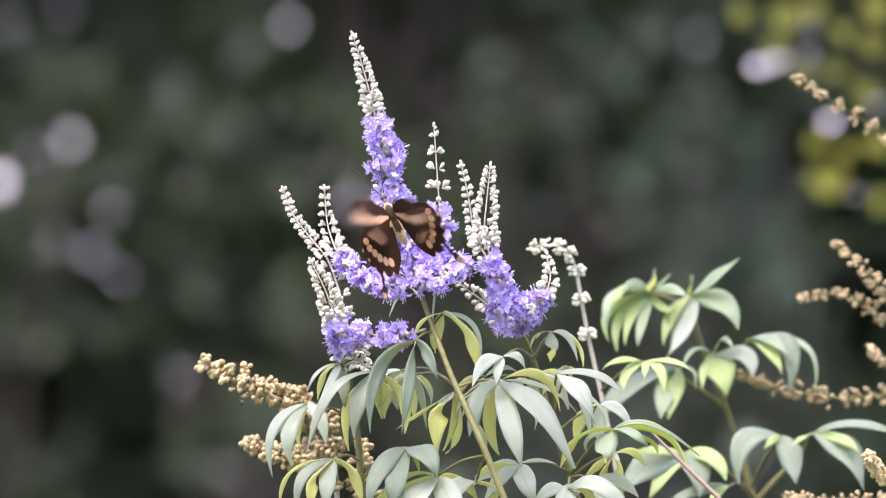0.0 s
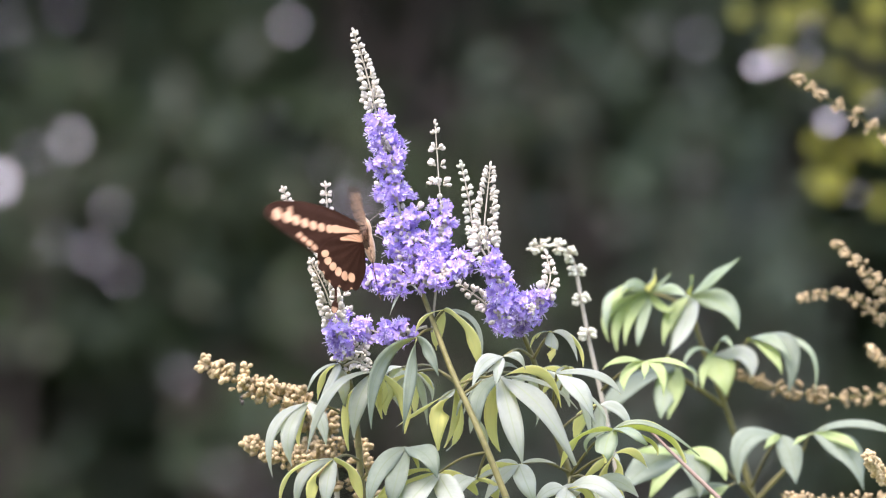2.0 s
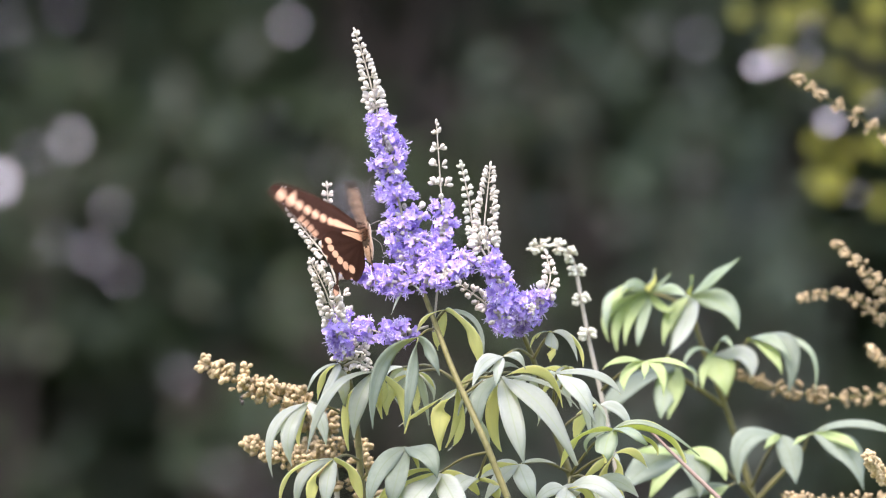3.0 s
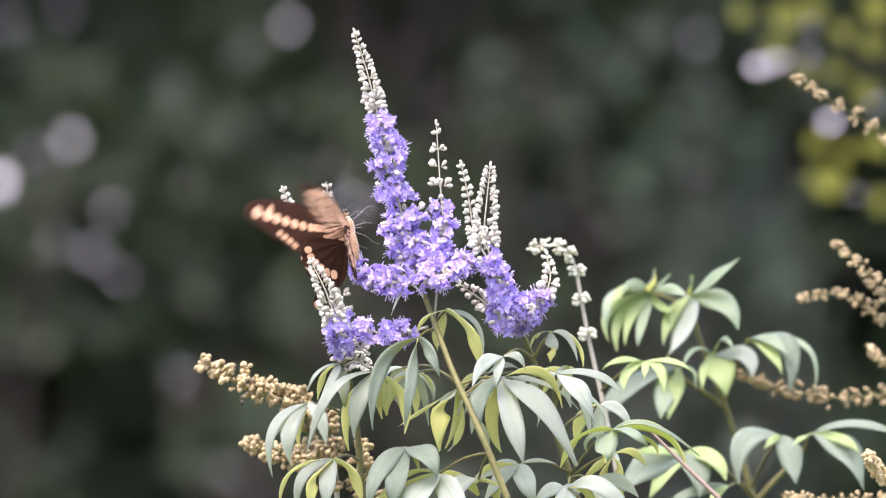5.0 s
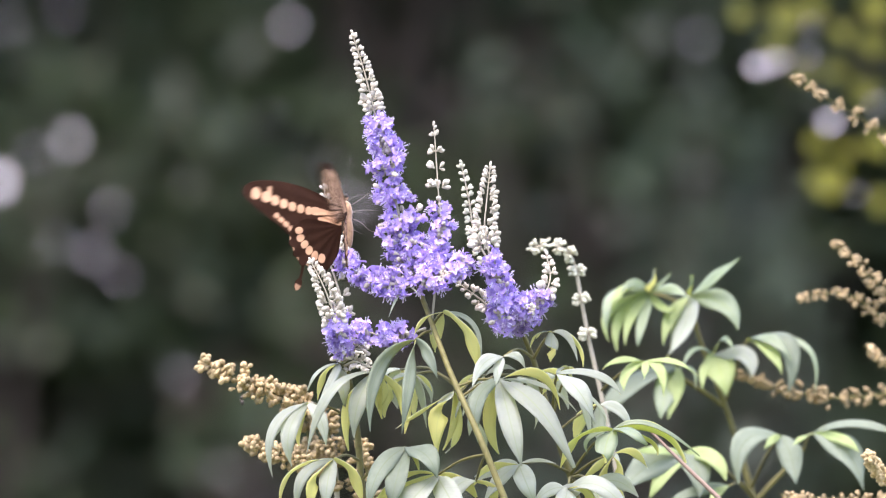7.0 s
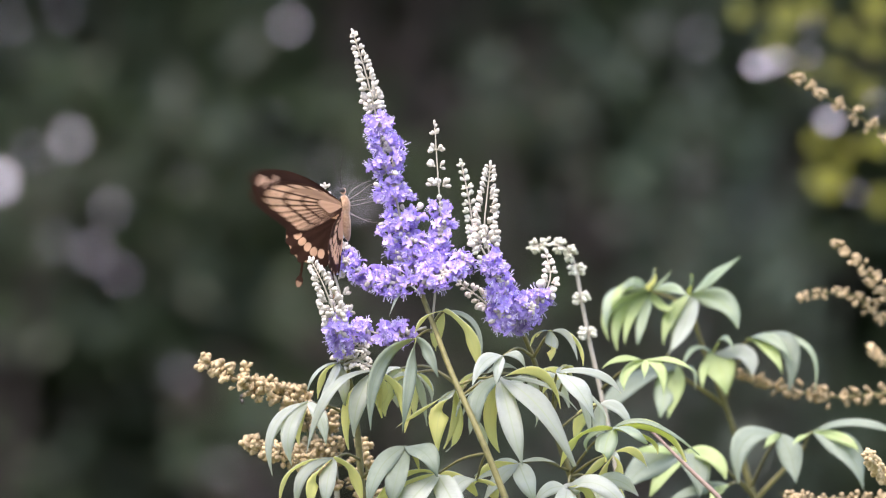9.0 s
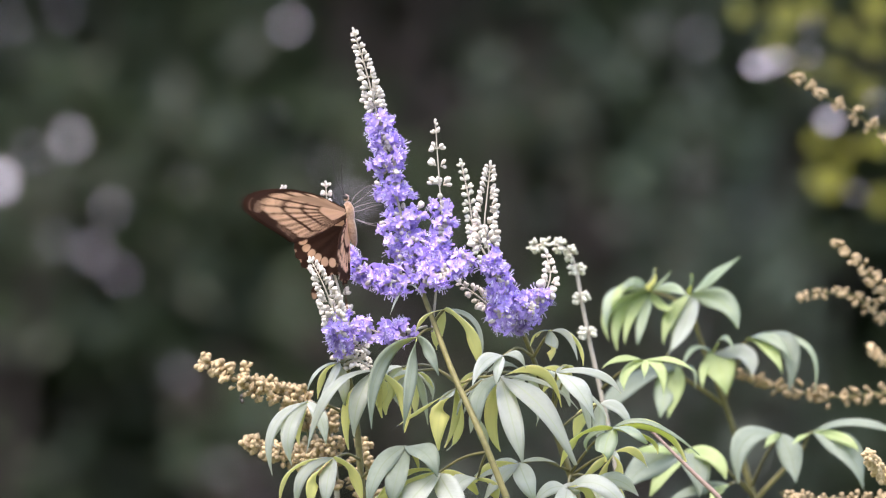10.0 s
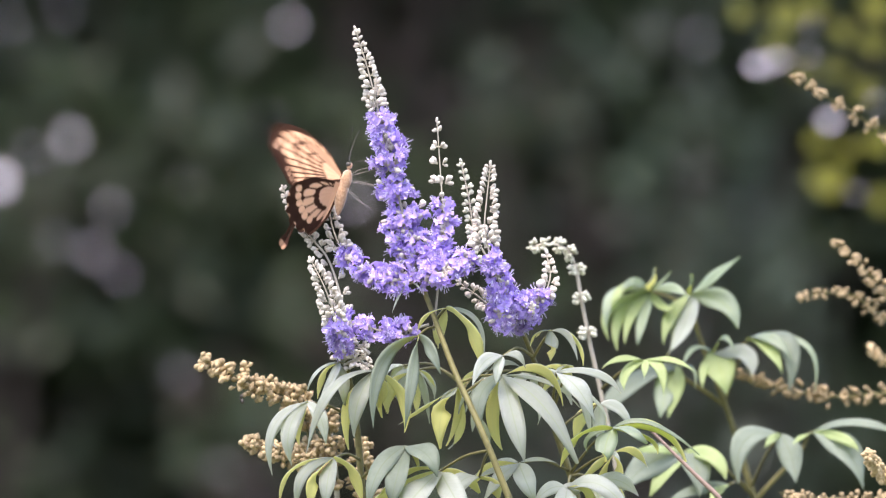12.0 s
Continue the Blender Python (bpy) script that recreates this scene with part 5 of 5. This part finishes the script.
def flap(tag, which, up, sweep=0.0):
    """A wing's pose on the body: raised by up degrees from flat, swept back by sweep degrees."""
    sx = WINGS[tag][2]
    at = Vector((0.0022 * sx, 0.0035 if which == 0 else 0.001, 0.0022 if which == 0 else 0.0016))
    return Matrix.Translation(at) @ Matrix.Rotation(radians(-up * sx), 4, 'Y') @ Matrix.Rotation(radians(-sweep * sx), 4, 'Z')


def between(rows, t):
    """The value at t on straight lines through rows of (t, value)."""
    for (a, u), (b, v) in zip(rows, rows[1:]):
        if t <= b:
            return u + (v - u) * (t - a) / (b - a)
    return rows[-1][1]


def motions():
    """The sway of the tall shoot and the butterfly's flutter."""
    home = tall.location.copy()
    walk(tall, [(t, Matrix.Translation(home + Vector((dx, 0, dz)) * 0.000334)) for t, dx, dz in (
        (0.0, -2, -3.5), (0.5, 3, 2), (1.0, 1.5, 2), (1.5, -1.5, 1.5), (2.0, 0, 2), (2.5, 0, 0), (3.0, 2.5, 2), (5.0, 2, 1), (5.5, 1, 0),
        (6.0, -1, -1), (6.5, -2.5, -2.5), (7.0, -2, -2), (9.0, -1, -1.5), (9.5, -2, -1.5), (10.0, 0.5, 0.5), (10.5, 1, 1), (11.0, 0, 1), (11.5, 0.5, 1), (12.0, 3.5, 3))])
    walk(butterfly, [
        (0, flight((-0.0299, -0.060, 1.6198), 91, 26, -3)),
        (0.5, flight((-0.0330, -0.060, 1.6175), 82, 17, -11)),
        (1, flight((-0.0459, -0.060, 1.6088), 68, 23, -11)),
        (1.5, flight((-0.0450, -0.060, 1.6086), 64, 21, -12)),
        (2, flight((-0.0452, -0.060, 1.6106), 63, 9, -13)),
        (2.5, flight((-0.0447, -0.060, 1.6086), 64, 15, -9)),
        (3, flight((-0.0453, -0.060, 1.6098), 71, 6, -30)),
        (4, flight((-0.0505, -0.030, 1.6107), 60, 8, -23)),
        (5, flight((-0.0557, 0.000, 1.6115), 50, 10, -15)),
        (5.5, flight((-0.0585, 0.000, 1.6167), 15, 5, -4)),
        (6, flight((-0.0577, 0.000, 1.6133), 19, 4, 9)),
        (6.5, flight((-0.0590, 0.000, 1.6147), 18, 3, 3)),
        (7, flight((-0.0573, 0.000, 1.6203), 49, 1, -10)),
        (8, flight((-0.0581, 0.000, 1.6217), 36, 0, -0)),
        (9, flight((-0.0589, 0.000, 1.6231), 23, -0, 10)),
        (9.5, flight((-0.0576, 0.000, 1.6191), 9, 11, -1)),
        (10, flight((-0.0563, 0.000, 1.6193), 21, 5, 12)),
        (10.5, flight((-0.0573, 0.000, 1.6217), 16, -3, -5)),
        (11, flight((-0.0609, 0.000, 1.6276), -1, -1, -7)),
        (11.5, flight((-0.0616, 0.000, 1.6265), 2, -9, 2)),
        (12, flight((-0.0587, 0.000, 1.6384), -16, -19, -2)),
    ])
    # forewings beat six times a second about these lifts, hindwings tremble with them
    lifts = {
        ("right", 0): [
            (0, 73), (0.5, 88), (1, 87), (1.5, 89), (2, 65), (2.5, 84), (3, 76), (4, 73), (5, 69), (5.5, 35), (6, 78), (6.5, 76), (7, 59), (8, 69), (9, 78), (9.5, 29), (10, 87), (10.5, 79), (11, 64), (11.5, 108), (12, 111)],
        ("left", 0): [
            (0, 70), (0.5, 62), (1, 60), (1.5, 68), (2, 56), (2.5, 73), (3, 53), (4, 59), (5, 65), (5.5, 49), (6, 96), (6.5, 98), (7, 63), (8, 79), (9, 96), (9.5, 51), (10, 87), (10.5, 94), (11, 58), (11.5, 66), (12, 63)],
        ("right", 1): [
            (0, 54), (0.5, 53), (1, 65), (1.5, 68), (2, 61), (2.5, 66), (3, 68), (4, 64), (5, 54), (5.5, 26), (6, 31), (6.5, 29), (7, 50), (8, 47), (9, 34), (9.5, 21), (10, 32), (10.5, 38), (11, 53), (11.5, 42), (12, 28)],
        ("left", 1): [
            (0, 52), (0.5, 49), (1, 68), (1.5, 65), (2, 64), (2.5, 67), (3, 64), (4, 71), (5, 78), (5.5, 38), (6, 38), (6.5, 36), (7, 73), (8, 56), (9, 39), (9.5, 36), (10, 43), (10.5, 29), (11, 40), (11.5, 49), (12, 60)],
    }
    beat = [
            (0, 14), (0.25, 18), (0.5, 19), (0.75, 18), (1, 19), (1.25, 18), (1.5, 22), (1.75, 18), (2, 8), (2.25, 18), (2.5, 22), (2.75, 18), (3, 8), (3.5, 29),
            (4, 37), (4.5, 43), (5, 14), (5.25, 18), (5.5, 17), (5.75, 18), (6, 16), (6.25, 18), (6.5, 14), (6.75, 18), (7, 9), (7.5, 29), (8, 35), (8.5, 42),
            (9, 14), (9.25, 18), (9.5, 14), (9.75, 18), (10, 14), (10.25, 18), (10.5, 14), (10.75, 18), (11, 14), (11.25, 18), (11.5, 14), (11.75, 18), (12, 14),]
    # how far the forewings are swept back
    sweeps = [
            (0, 25), (0.5, 23), (1, 18), (1.5, 19), (2, 18), (2.5, 22), (3, 18), (4, 17), (5, 16), (5.5, 14), (6, 10), (6.5, 12), (7, 20), (8, 14), (9, 8), (9.5, 20), (10, 15), (10.5, 19), (11, 8), (11.5, 12), (12, 19)]
    right_sweeps = [
            (0, 44), (0.5, 25), (1, 21), (1.5, 21), (2, 23), (2.5, 18), (3, 36), (4, 28), (5, 19), (5.5, 10), (6, 11), (6.5, 15), (7, 15), (8, 16), (9, 16), (9.5, 10), (10, 13), (10.5, 19), (11, 23), (11.5, 15), (12, 13)]
    hind_sweeps = [
            (0, -7), (0.5, 1), (1, -2), (1.5, -4), (2, 3), (2.5, -4), (3, 6), (4, 4), (5, 1), (5.5, -2), (6, 0), (6.5, -1), (7, -1), (8, 1), (9, 3), (9.5, -1), (10, 7), (10.5, -4), (11, -2), (11.5, -5), (12, 0)]
    for (tag, which), rows in lifts.items():
        keys = []
        for k in range(0, round(SECONDS * FPS) + 1):
            t = k / FPS
            swing = between(beat, t) * (1.0 if which == 0 else 0.15)
            keys.append((t, flap(tag, which, between(rows, t) + swing * math.sin(2 * math.pi * 6 * t), between((right_sweeps if tag == "right" else sweeps) if which == 0 else hind_sweeps, t))))
        walk(WINGS[tag][which], keys)


motions()
